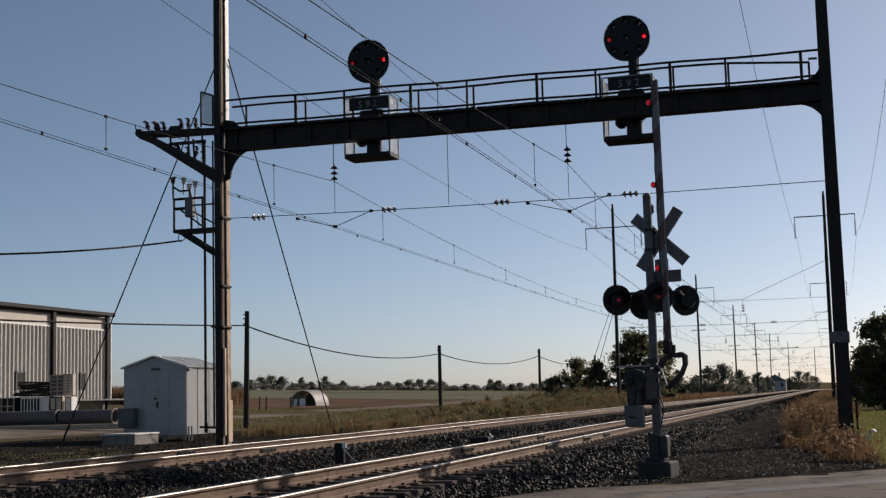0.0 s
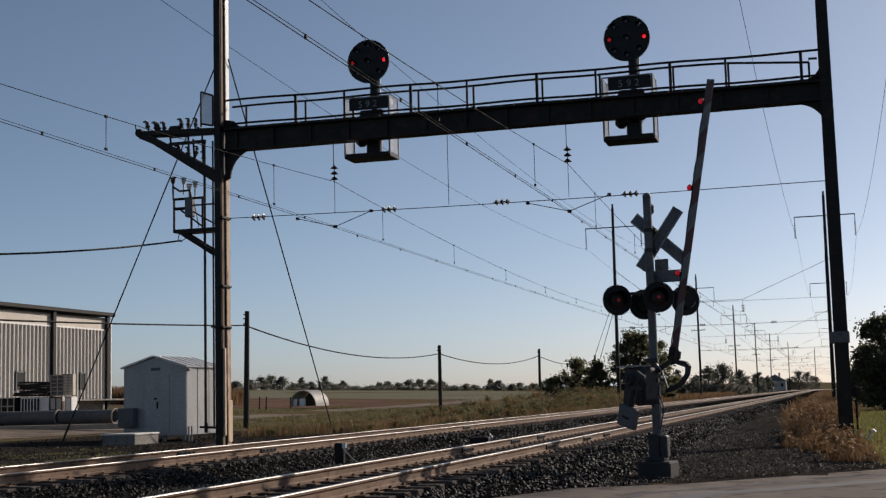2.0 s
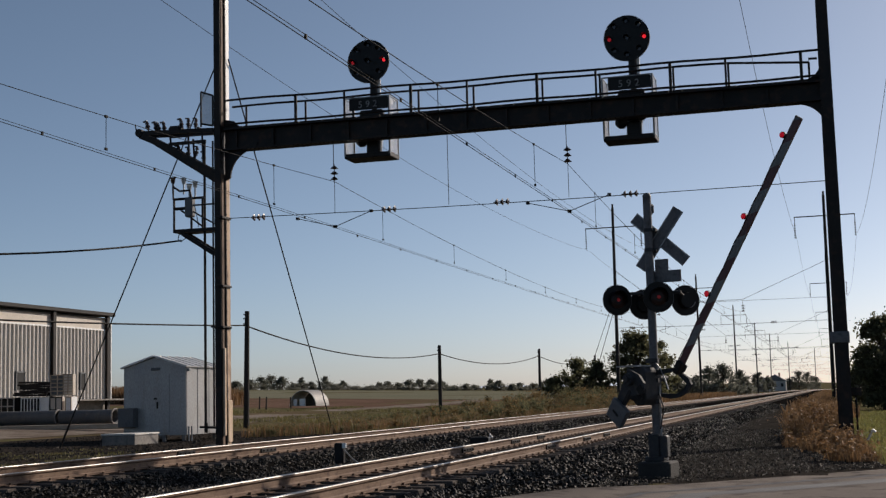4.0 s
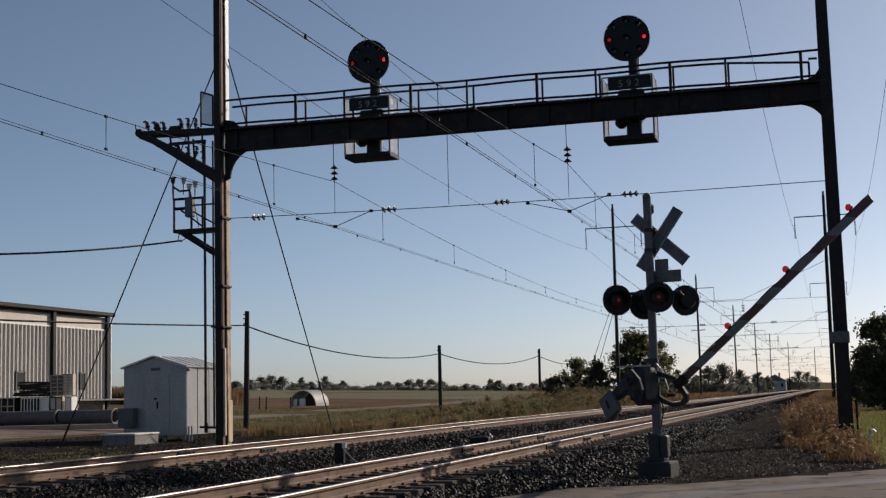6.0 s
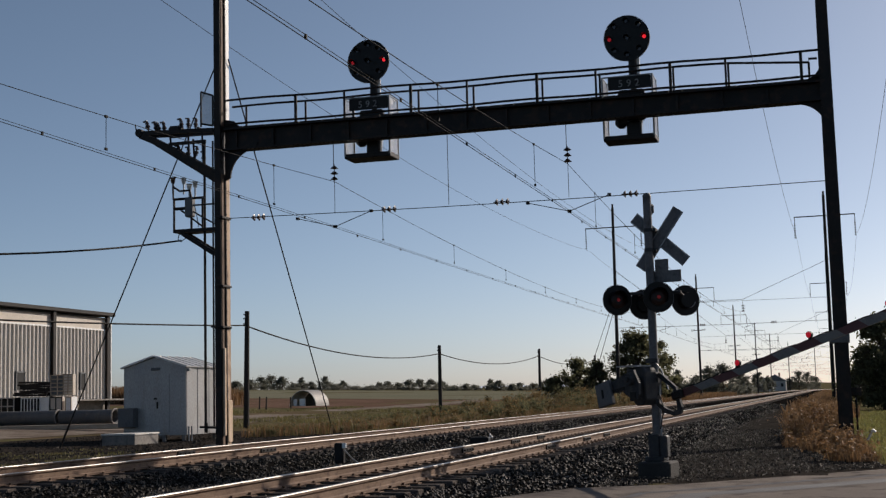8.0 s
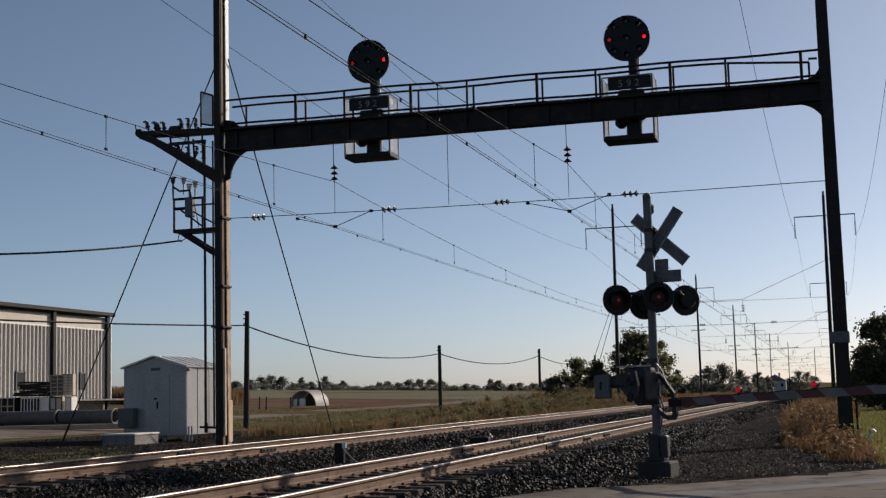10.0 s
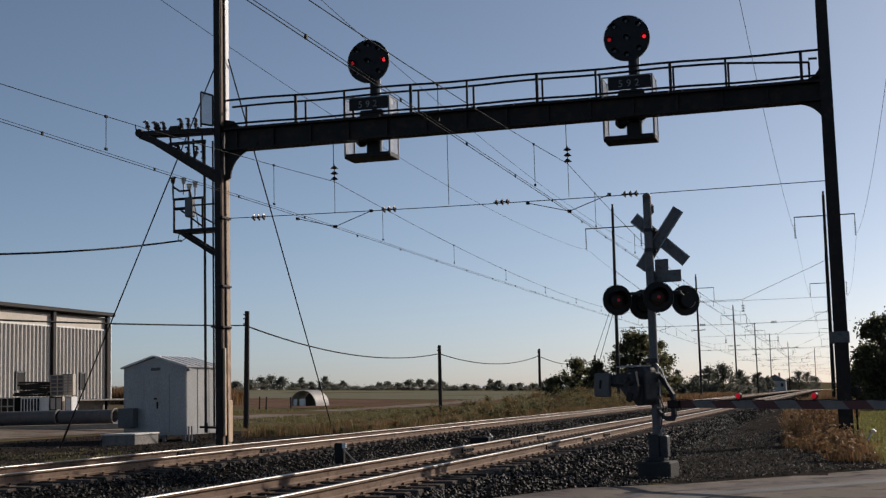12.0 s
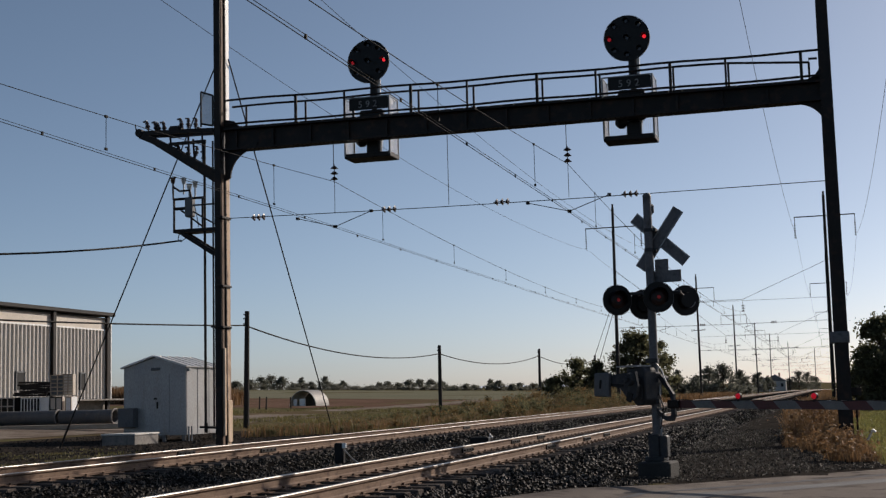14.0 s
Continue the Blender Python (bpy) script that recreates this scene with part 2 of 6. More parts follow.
def strip(name, centre, half, z, material, label, category, kind="structure", skirt=0.0):
    """A surface laid along a line of points with the given half width."""
    bm = B()
    rows = []
    for i, p in enumerate(centre):
        a, b = Vector(centre[max(i - 1, 0)]), Vector(centre[min(i + 1, len(centre) - 1)])
        side = Vector((b.y - a.y, a.x - b.x)).normalized()
        rows.append([bm.verts.new((p[0] + side.x * k, p[1] + side.y * k, z(p[0] + side.x * k, p[1] + side.y * k))) for k in np.linspace(-half, half, 9)])
        if skirt:
            for k, at in ((-half - 0.2, 0), (half + 0.2, 10)):
                rows[-1].insert(at, bm.verts.new((p[0] + side.x * k, p[1] + side.y * k, z(p[0] + side.x * k, p[1] + side.y * k) - skirt)))
    for r, q in zip(rows, rows[1:]):
        for k in range(len(r) - 1):
            bm.faces.new((r[k], r[k + 1], q[k + 1], q[k]))
    bmesh.ops.recalc_face_normals(bm, faces=bm.faces[:])
    if bm.faces and sum(f.normal.z for f in bm.faces) < 0:
        bmesh.ops.reverse_faces(bm, faces=bm.faces[:])
    return tagged(part(name, bm, material, smooth=True), label, category, kind=kind)


def build_bed():
    ys = list(np.arange(-30, 430, 10)) + list(np.arange(430, 900, 20))
    xs = list(np.arange(-16.2, -2.9, 0.35))
    verts = [(x + bend(y), y, bed_z(x) + (0.0 if -16 < x < -3.2 else -0.1)) for y in ys for x in xs]
    w = len(xs)
    faces = [(j * w + i, j * w + i + 1, (j + 1) * w + i + 1, (j + 1) * w + i) for j in range(len(ys) - 1) for i in range(w - 1)]
    bed = cloud("ballast_bed", verts, faces, BALLAST_BED)
    bed.data.shade_smooth()
    tagged(bed, "dark crushed stone ballast under two railway tracks", "ballast", kind="structure")
    # gravel verge between the line and the road
    strip("gravel_verge", [(-1.9 - 0.004 * max(0, y - 26), y) for y in (15, 20, 24, *range(26, 70, 2), *range(70, 165, 6))], 1.75, lambda x, y: ground_z(x, y) + (0.045 if y > road_edge_y(x) + 0.1 else -0.03), VERGE, "dark gravel verge beside the ballast", "gravel")

    strip("gravel_apron", [(-0.8 - 0.03 * max(0, y - 25) ** 1.6, y) for y in np.arange(21, 33, 0.4)], 1.75, lambda x, y: ground_z(x, y) + (0.05 if y > road_edge_y(x) + 0.1 else -0.03), VERGE, "dark gravel apron beside the road edge", "gravel")



# ---- tracks ----
def rail_profile():
    half = [(0.069, 0.0), (0.069, 0.012), (0.02, 0.03), (0.009, 0.045), (0.009, 0.118), (0.034, 0.135), (0.036, 0.160), (0.030, 0.171)]
    return half, 0.171


def rail_mesh(bm, x0, ys, head):
    """The rail's running surface if head, else the rest of its section."""
    half, top = rail_profile()
    ring = ([half[-2], half[-1], (-0.030, 0.1712), (-0.036, 0.160)] if head else half[:-1] + [(-a, b) for a, b in half[-2::-1]])
    rows = [[bm.verts.new((x0 + a + bend(y), y, RAIL_Z - top + b)) for a, b in ring] for y in ys]
    n = len(ring)
    for r, q in zip(rows, rows[1:]):
        for k in range(n - 1 if head else n):
            bm.faces.new((r[k], q[k], q[(k + 1) % n], r[(k + 1) % n]))
    bmesh.ops.recalc_face_normals(bm, faces=bm.faces[:])


def build_track(cx, label):
    tr = thing("railway_track", label, "railway track", kind="structure")
    ys = [-30, 0, 14, 20, 40, 80, 160, 300, 430] + list(range(450, 900, 25))
    rnd = random.Random(int(-cx * 10))
    for side in (-1, 1):
        x = cx + side * (GAUGE / 2 + 0.036)
        bm = B()
        rail_mesh(bm, x, ys, False)
        rail = part("rail", bm, RAIL_SIDE, tr, "rust-brown steel rail")
        bm = B()
        rail_mesh(bm, x, ys, True)
        part("running_surface", bm, RAIL_TOP, rail, "polished bright rail head")
        for y in ((26.2, 30.4, 33.2) if cx > -10 else (26.5, 43.0)):
            y += 0.5 * side
            bm = B()
            for s in (-1, 1):
                box(bm, (x + s * 0.028, y, RAIL_Z - 0.085), (0.03, 0.8, 0.085), bevel=0.006)
                for k in range(4):
                    rod(bm, (x + s * 0.04, y - 0.3 + k * 0.2, RAIL_Z - 0.085), (x + s * 0.075, y - 0.3 + k * 0.2, RAIL_Z - 0.085), 0.018, n=6)
            part("joint_bar", bm, BLACK_STEEL, tr, "dark bolted joint bar")
    # sleepers: one shared mesh, single ones near, the rest joined
    bm = B()
    box(bm, (0, 0, 0), (2.6, 0.23, 0.18), bevel=0.012)
    tie = part("tie", bm, TIE_WOOD, tr)
    tie.matrix_basis = pose(cx, 12.0, RAIL_Z - 0.171 - 0.105)
    for i in range(1, 150):
        o = new("tie", tie.data)
        o.parent = tr
        o.matrix_basis = pose(cx + rnd.uniform(-0.05, 0.05), 12.0 + i * 0.53 + rnd.uniform(-0.02, 0.02), RAIL_Z - 0.276 + rnd.uniform(-0.008, 0.008), 0, 0, rnd.uniform(-0.8, 0.8))
    bm = B()
    for i in range(150, 620):
        y = 12 + i * 0.53
        box(bm, (cx + bend(y), y, RAIL_Z - 0.276), (2.6, 0.23, 0.18))
    tagged(part("far_ties", bm, TIE_WOOD, tr), kind="stuff")
    # tie plates and spikes under the rails
    bm = B()
    for i in range(0, 150):
        y = 12.0 + i * 0.53
        for side in (-1, 1):
            x = cx + side * (GAUGE / 2 + 0.036)
            box(bm, (x, y, RAIL_Z - 0.179), (0.34, 0.18, 0.018))
            for s in (-1, 1):
                box(bm, (x + s * 0.085, y + 0.05 * s, RAIL_Z - 0.155), (0.035, 0.03, 0.035))
    tagged(part("tie_plates", bm, RAIL_SIDE, tr), kind="stuff")


build_track(TRACKS[0], "railway track with polished rails on dark wooden ties")
build_track(TRACKS[1], "second railway track with polished rails")


# the road's far edge, from beyond the crossing to the fields
ROAD_EDGE = [(-60.0, -40.0), (-40.0, -22.0), (-22.0, -6.0), (-15.5, 0.5), (-13.0, 3.0), (-11.0, 5.4), (-9.0, 7.4), (-7.6, 9.2), (-6.5, 10.9), (-5.5, 12.2), (-4.4, 15.6), (-3.72, 19.55), (-2.5, 20.95), (-1.12, 22.45), (0.83, 24.58), (4.0, 27.6), (14.0, 36.5), (60.0, 78.0)]


def road_edge_y(x):
    return float(np.interp(x, [p[0] for p in ROAD_EDGE], [p[1] for p in ROAD_EDGE]))


build_bed()


def build_stones():
    rs = np.random.RandomState(4)
    base = np.array([(1, 0, 0), (-1, 0, 0), (0, 1, 0), (0, -1, 0), (0, 0, 1), (0, 0, -1)], float)
    tri = np.array([(0, 2, 4), (2, 1, 4), (1, 3, 4), (3, 0, 4), (2, 0, 5), (1, 2, 5), (3, 1, 5), (0, 3, 5)])
    pts = []
    for y0, y1, dens in ((12, 22, 150), (22, 34, 85), (34, 58, 36), (58, 110, 11)):
        n = int((y1 - y0) * 13.2 * dens)
        x, y = rs.uniform(-16.0, -2.9, n), rs.uniform(y0, y1, n)
        pts.append(np.stack([x, y], 1))
    pts = np.concatenate(pts)
    keep = np.ones(len(pts), bool)
    for cx in TRACKS:
        for s in (-1, 1):
            keep &= np.abs(pts[:, 0] - cx - s * (GAUGE / 2 + 0.036)) > 0.11
        on_tie = (np.abs(pts[:, 0] - cx) < 1.34) & (np.abs((pts[:, 1] - 12.0 + 0.265) % 0.53 - 0.265) < 0.10)
        keep &= ~(on_tie & (rs.rand(len(pts)) < 0.9))
    keep &= pts[:, 1] > np.array([road_edge_y(x) for x in pts[:, 0]]) + 0.12
    pts = pts[keep]
    n = len(pts)
    z = np.array([bed_z(x) for x in pts[:, 0]]) + rs.uniform(0.0, 0.03, n)
    size = rs.uniform(0.022, 0.046, n) * np.where(pts[:, 1] > 34, 1.35, 1.0)
    v = base[None] * rs.uniform(0.55, 1.25, (n, 6, 1)) + rs.uniform(-0.3, 0.3, (n, 6, 3))
    ang = rs.uniform(0, 6.28, n)
    ca, sa = np.cos(ang)[:, None], np.sin(ang)[:, None]
    v = np.stack([v[..., 0] * ca - v[..., 1] * sa, v[..., 0] * sa + v[..., 1] * ca, v[..., 2] * 0.8], -1) * size[:, None, None]
    v += np.stack([pts[:, 0], pts[:, 1], z], 1)[:, None, :]
    f = tri[None] + (np.arange(n) * 6)[:, None, None]
    ob = cloud("ballast_stones", v.reshape(-1, 3).tolist(), f.reshape(-1, 3).tolist(), STONE)
    tagged(ob, "loose dark crushed stones with painted bright glints", "ballast", kind="stuff")
    # scattered grit over the verge
    n = 15000
    x, y = rs.uniform(-3.6, 0.8, n), 20 + 28 * rs.rand(n) ** 1.2
    ok = (y > np.array([road_edge_y(a) for a in x]) + 0.1) & (x < np.interp(y, [20, 27, 33, 50], [0.8, 0.8, 0.0, -0.4]))
    x, y = x[ok], y[ok]
    n = len(x)
    v = base[None] * rs.uniform(0.5, 1.2, (n, 6, 1)) + rs.uniform(-0.3, 0.3, (n, 6, 3))
    v *= rs.uniform(0.007, 0.024, n)[:, None, None]
    z = np.array([max(ground_z(a, b), bed_z(a)) + 0.055 for a, b in zip(x, y)])
    v += np.stack([x, y, z], 1)[:, None, :]
    f = tri[None] + (np.arange(n) * 6)[:, None, None]
    ob = cloud("verge_gravel", v.reshape(-1, 3).tolist(), f.reshape(-1, 3).tolist(), STONE)
    tagged(ob, "scattered dark gravel beside the road", "gravel", kind="stuff")


build_stones()

# ---- road ----


def road_line(off):
    out = []
    for i, p in enumerate(ROAD_EDGE):
        a, b = Vector(ROAD_EDGE[max(i - 1, 0)]), Vector(ROAD_EDGE[min(i + 1, len(ROAD_EDGE) - 1)])
        side = Vector((b.y - a.y, a.x - b.x)).normalized()
        out.append((p[0] + side.x * off, p[1] + side.y * off))
    return out


def road_z(x, y):
    return max(ground_z(x, y), bed_z(x) if -16 < x < -3 else 0.0, 0.465 * smooth(-3.9, -5.7, x) * smooth(-19.0, -14.6, x)) + 0.025


strip("road", road_line(3.3), 3.3, road_z, ASPHALT, "worn grey asphalt road curving to the level crossing", "road", skirt=0.5)
strip("tar_line", road_line(1.05), 0.07, lambda x, y: road_z(x, y) + 0.004, TAR, "dark tar-sealed crack along the asphalt", "road mark")
strip("tyre_track", road_line(1.9), 0.28, lambda x, y: road_z(x, y) + 0.003, mat("oiled_asphalt", (0.075, 0.07, 0.07), (0.11, 0.105, 0.10), 0.8, 0, 1.2, 50, 0.3), "darker wheel track on the asphalt", "road mark")

# ---- signal bridge ----
GY = 36.0
LX, RX = -17.62, 0.29


def beam_z(x, left, right):
    return left + (right - left) * (x + 16.6) / 15.97


def h_column(bm, x, y, z0, z1, w, d, w1, d1):
    """A riveted H column: two flange plates and a web, tapering upward."""
    def ring(z, a, b):
        t = 0.02
        o = [(-a, -b), (a, -b), (a, -b + t), (t, -b + t), (t, b - t), (a, b - t), (a, b), (-a, b), (-a, b - t), (-t, b - t), (-t, -b + t), (-a, -b + t)]
        return [bm.verts.new((x + p, y + q, z)) for p, q in o]
    lo, hi = ring(z0, w / 2, d / 2), ring(z1, w1 / 2, d1 / 2)
    n = len(lo)
    for i in range(n):
        bm.faces.new((lo[i], lo[(i + 1) % n], hi[(i + 1) % n], hi[i]))
    bm.faces.new(hi)
    bmesh.ops.recalc_face_normals(bm, faces=bm.faces[:])


def build_bridge():
    g = thing("signal_bridge", "black riveted steel signal bridge spanning both tracks", "signal bridge")
    # columns: dark plates towards the crossing, rusty faces towards the sun painted lighter
    bm = B()
    box(bm, (-17.665, GY - 0.02, 9.0), (0.21, 0.56, 17.7), bevel=0.01)
    part("column", bm, BLACK_STEEL, g, "dark built-up steel column")
    # sunlight put into the colour: lightened rust below, white above; recess kept darker
    for z0, z1, m, lab in ((0.1, 8.45, RUSTY_STEEL, "tan weathered column face with peeling paint, lightened as its sunlit side"), (9.95, 17.8, WHITE, "upper column face painted white as its sunlit side")):
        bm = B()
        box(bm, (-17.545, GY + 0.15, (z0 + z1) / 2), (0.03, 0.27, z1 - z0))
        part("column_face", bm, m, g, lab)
        bm = B()
        box(bm, (-17.55, GY - 0.16, (z0 + z1) / 2), (0.02, 0.17, z1 - z0))
        part("column_web", bm, BROWN_STEEL, g, "brown rusted recess of the column")
        bm = B()
        box(bm, (-17.53, GY - 0.03, (z0 + z1) / 2), (0.06, 0.06, z1 - z0))
        part("angle_iron", bm, BLACK_STEEL, g)
    bm = B()
    for k in range(60):
        for y in (GY - 0.03,):
            box(bm, (-17.5, y, 1.0 + k * 0.27), (0.03, 0.03, 0.03))
    tagged(part("column_rivets", bm, BLACK_STEEL, g), kind="stuff")
    pale = mat("pale_timber_guard", (0.50, 0.36, 0.24), (0.62, 0.48, 0.35), 0.8, 0, 2, 30, 0.2, (4, 4, 0.5), dirt=(0.34, 0.23, 0.15))
    for y, d, z0, z1 in ((GY - 0.20, 0.12, 0.5, 3.12), (GY + 0.12, 0.30, 0.3, 1.55)):
        bm = B()
        box(bm, (-17.50, y, (z0 + z1) / 2), (0.06, d, z1 - z0), bevel=0.012)
        part("guard_board", bm, pale, g, "pale tan guard board at the column foot")
    for z in (3.75, 5.0, 7.1):
        bm = B()
        box(bm, (-17.60, GY - 0.05, z), (0.26, 0.62, 0.07), bevel=0.01)
        part("clamp_band", bm, BLACK_STEEL, g)
    bm = B()
    box(bm, (LX, GY, 0.08), (0.9, 1.1, 0.3), bevel=0.03)
    part("footing", bm, CONCRETE, g)
    bm = B()
    h_column(bm, RX, GY, -0.6, 17.5, 0.38, 0.5, 0.27, 0.34)
    box(bm, (RX, GY - 0.12, 8.45), (0.30, 0.03, 18.0))
    part("column", bm, BLACK_STEEL, g, "dark tapering steel column")
    bm = B()
    for k in range(55):
        for s in (-1, 1):
            rod(bm, (RX + s * (0.17 - k * 0.001), GY - 0.2 - 0.0, 0.6 + k * 0.27), (RX + s * (0.17 - k * 0.001), GY - 0.245, 0.6 + k * 0.27), 0.017, n=6)
    tagged(part("column_rivets", bm, BLACK_STEEL, g), kind="stuff")
    bm = B()
    box(bm, (RX - 0.03, GY, 2.78), (0.50, 0.56, 0.30), bevel=0.02)
    part("band", bm, GREY_PAINT, g, "grey steel band round the column")
    # girder: web, flanges, stiffeners
    L, R = LX + 0.1, RX - 0.1
    bt, bb = (9.80, 9.67), (9.165, 9.16)
    bm = B()
    slab(bm, [(L, beam_z(L, *bb)), (R, beam_z(R, *bb)), (R, beam_z(R, *bt)), (L, beam_z(L, *bt))], 0.05, Matrix.Translation((0, GY, 0)))
    part("girder_web", bm, BLACK_STEEL, g, "black plate girder web")
    for name, (za, zb), th in (("top_flange", bt, 0.04), ("bottom_flange", bb, 0.05)):
        bm = B()
        slab(bm, [(L, beam_z(L, za, zb)), (R, beam_z(R, za, zb)), (R, beam_z(R, za, zb) + th), (L, beam_z(L, za, zb) + th)], 0.46, Matrix.Translation((0, GY, 0)))
        part(name, bm, BLACK_STEEL, g)
    x = L + 0.4
    while x < R - 0.3:
        bm = B()
        box(bm, (x, GY - 0.06, beam_z(x, 9.50, 9.39)), (0.07, 0.10, 0.55))
        part("stiffener", bm, BLACK_STEEL, g)
        x += 1.22
    bm = B()
    n = 118
    for i in range(n):
        x = L + 0.5 + i * (R - L - 1.0) / n
        for za, zb, dz in ((*bb, -0.012), (*bt, 0.052)):
            rod(bm, (x, GY - 0.19, beam_z(x, za, zb) + dz - 0.015), (x, GY - 0.19, beam_z(x, za, zb) + dz + 0.015), 0.025, n=6)
    tagged(part("girder_rivets", bm, BLACK_STEEL, g), kind="stuff")
    # curved gusset plates where girder meets columns
    def arc(cx, cz, r, a0, a1, n=12):
        return [(cx + r * math.cos(radians(a0 + (a1 - a0) * i / n)), cz + r * math.sin(radians(a0 + (a1 - a0) * i / n))) for i in range(n + 1)]
    for pts in ([(L, 8.25), *arc(L + 1.03, 8.33, 0.85, 180, 90), (L + 1.1, 9.4), (L, 9.4)],
                [(R, 8.35), (R, 9.3), (R - 0.75, 9.3), (R - 0.75, 9.14), *arc(R - 0.72, 8.35, 0.78, 88, 0)[:-1]],
                [(R, 10.5), *arc(R - 0.5, 10.25, 0.48, 20, -90), (R - 0.8, 9.72), (R, 9.72)],
                [(L - 0.2, 9.8), (L + 0.75, 9.8), (L + 0.45, 9.95), (L + 0.3, 10.1), (L - 0.2, 10.2)]):
        bm = B()
        slab(bm, pts, 0.07, Matrix.Translation((0, GY - 0.02, 0)))
        part("gusset_plate", bm, BLACK_STEEL, g, "curved black gusset plate")
    # walkway with railings on both sides
    bm = B()
    for i in range(46):
        x = L + 0.5 + i * 0.37
        box(bm, (x, GY + 0.04, beam_z(x, 9.865, 9.735)), (0.33, 0.50, 0.03))
    tagged(part("walkway_boards", bm, BLACK_STEEL, g), kind="stuff")
    for y, zt, zl, posts in ((GY - 0.22, (10.71, 10.53), (9.96, 9.83), (-15.08, -13.51, -11.42, -9.70, -7.62, -5.92, -3.83, -2.32, -0.32)),
                             (GY + 0.30, (10.62, 10.54), (9.95, 9.84), (-16.95, -14.97, -13.42, -11.34, -9.64, -7.57, -5.89, -3.80, -2.28, -0.12))):
        for za, zb in (zt, zl):
            bm = B()
            a, b = L + 0.1, R - 0.05
            line = [(a + (b - a) * i / 24, y, beam_z(a + (b - a) * i / 24, za, zb) + 0.015 * math.sin(i * 1.1)) for i in range(25)]
            if y > GY and za > 10:
                line = [p for p in line if p[0] < -2.4] + [(-2.28, y, 10.53), (-0.12, y, 10.34), (-0.12, y, 10.44), (0.1, y, 10.43)]
            tube(bm, line, 0.034)
            part("handrail", bm, BLACK_STEEL, g, "thin black handrail")
        for k, x in enumerate(posts):
            bm = B()
            top = 10.34 if x > -0.2 else beam_z(x, *zt)
            rod(bm, (x, y, beam_z(x, 9.8, 9.68)), (x, y, top), 0.048 if y < GY and k % 2 == 0 else 0.034, n=6)
            part("post", bm, BLACK_STEEL, g)
    # ladder gate at the end of the walkway
    bm = B()
    for a, b in (((-18.2, 9.95), (-18.2, 11.05)), ((-17.8, 9.95), (-17.8, 10.9)), ((-18.2, 11.05), (-17.8, 10.9)), ((-18.2, 10.05), (-17.8, 9.95))):
        rod(bm, (a[0], GY - 0.3, a[1]), (b[0], GY - 0.3, b[1]), 0.03, n=6)
    gate = part("end_gate", bm, BLACK_STEEL, g, "small framed end gate")
    bm = B()
    for i in range(14):
        rod(bm, (-18.18 + i * 0.029, GY - 0.3, 10.0), (-18.18 + i * 0.029, GY - 0.3, 11.02 - i * 0.011), 0.007, n=4)
    for i in range(24):
        rod(bm, (-18.19, GY - 0.3, 10.02 + i * 0.042), (-17.81, GY - 0.3, 10.0 + i * 0.037), 0.007, n=4)
    part("gate_mesh", bm, MESH_WIRE, gate, "fine wire mesh")
    # cantilever arm
    bm = B()
    for y in (GY - 0.25, GY + 0.2):
        box(bm, (-19.05, y, 9.88), (2.5, 0.08, 0.13), pose(0, 0, 0, 0, 2.2, 0).to_3x3())
        slab(bm, [(-20.45, 9.95), (-20.35, 9.76), (-19.9, 9.56), (-17.75, 8.18), (-17.75, 8.55), (-19.3, 9.46), (-19.95, 9.80), (-20.2, 9.96)], 0.07, Matrix.Translation((0, y, 0)))
    box(bm, (-18.7, GY - 0.25, 9.50), (1.25, 0.09, 0.09))
    box(bm, (-18.55, GY - 0.25, 9.72), (1.5, 0.07, 0.06))
    for x, za, zb in ((-19.3, 9.85, 9.42), (-18.68, 9.95, 9.0), (-18.5, 9.6, 8.9), (-18.2, 9.85, 8.7)):
        rod(bm, (x, GY - 0.25, za), (x + 0.05, GY - 0.25, zb), 0.035, n=6)
    for x in (-20.3, -19.6, -18.9, -18.3):
        rod(bm, (x, GY - 0.32, 9.93), (x, GY + 0.28, 9.93), 0.04, n=6)
    part("cantilever_arm", bm, BLACK_STEEL, g, "black cantilever bracket arm")
    bm = B()
    rod(bm, (-20.36, GY - 0.3, 9.94), (-20.36, GY + 0.2, 9.94), 0.13, n=14)
    rod(bm, (-20.44, GY - 0.28, 9.96), (-20.50, GY - 0.28, 10.22), 0.02, n=6)
    part("end_bushing", bm, BLACK_STEEL, g, "round black end fitting")
    bm = B()
    box(bm, (-19.15, GY - 0.1, 9.98), (0.42, 0.36, 0.20), bevel=0.06)
    part("junction_case", bm, BLACK_STEEL, g)
    rnd = random.Random(3)
    for x, z, t in ((-20.04, 9.98, -14), (-19.78, 9.93, -10), (-19.66, 9.90, -16), (-19.5, 9.90, -8), (-18.9, 9.96, -10), (-18.67, 9.92, 4), (-18.42, 9.90, 6), (-18.98, 9.14, -14), (-18.68, 9.02, 3), (-18.43, 9.02, 12), (-18.2, 8.85, 5)):
        bm = B()
        m = Matrix.Translation((x, GY - 0.26 + rnd.uniform(0, 0.1), z)) @ pose(0, 0, 0, 0, t, 0)
        rod(bm, m @ Vector((0, 0, -0.06)), m @ Vector((0, 0, 0.32)), 0.022, n=6)
        for h, r in ((0.06, 0.06), (0.13, 0.085), (0.24, 0.065)):
            rod(bm, m @ Vector((0, 0, h)), m @ Vector((0, 0, h + 0.08)), r, r * 0.6, n=10)
        box(bm, m @ Vector((-0.05, 0, 0.34)), (0.13, 0.05, 0.045), m.to_3x3())
        part("pin_insulator", bm, PORCELAIN, g, "dark glazed pin insulator")
    # equipment platform below
    x0, x1, zf, zr = -19.17, -17.75, 6.76, 7.75
    bm = B()
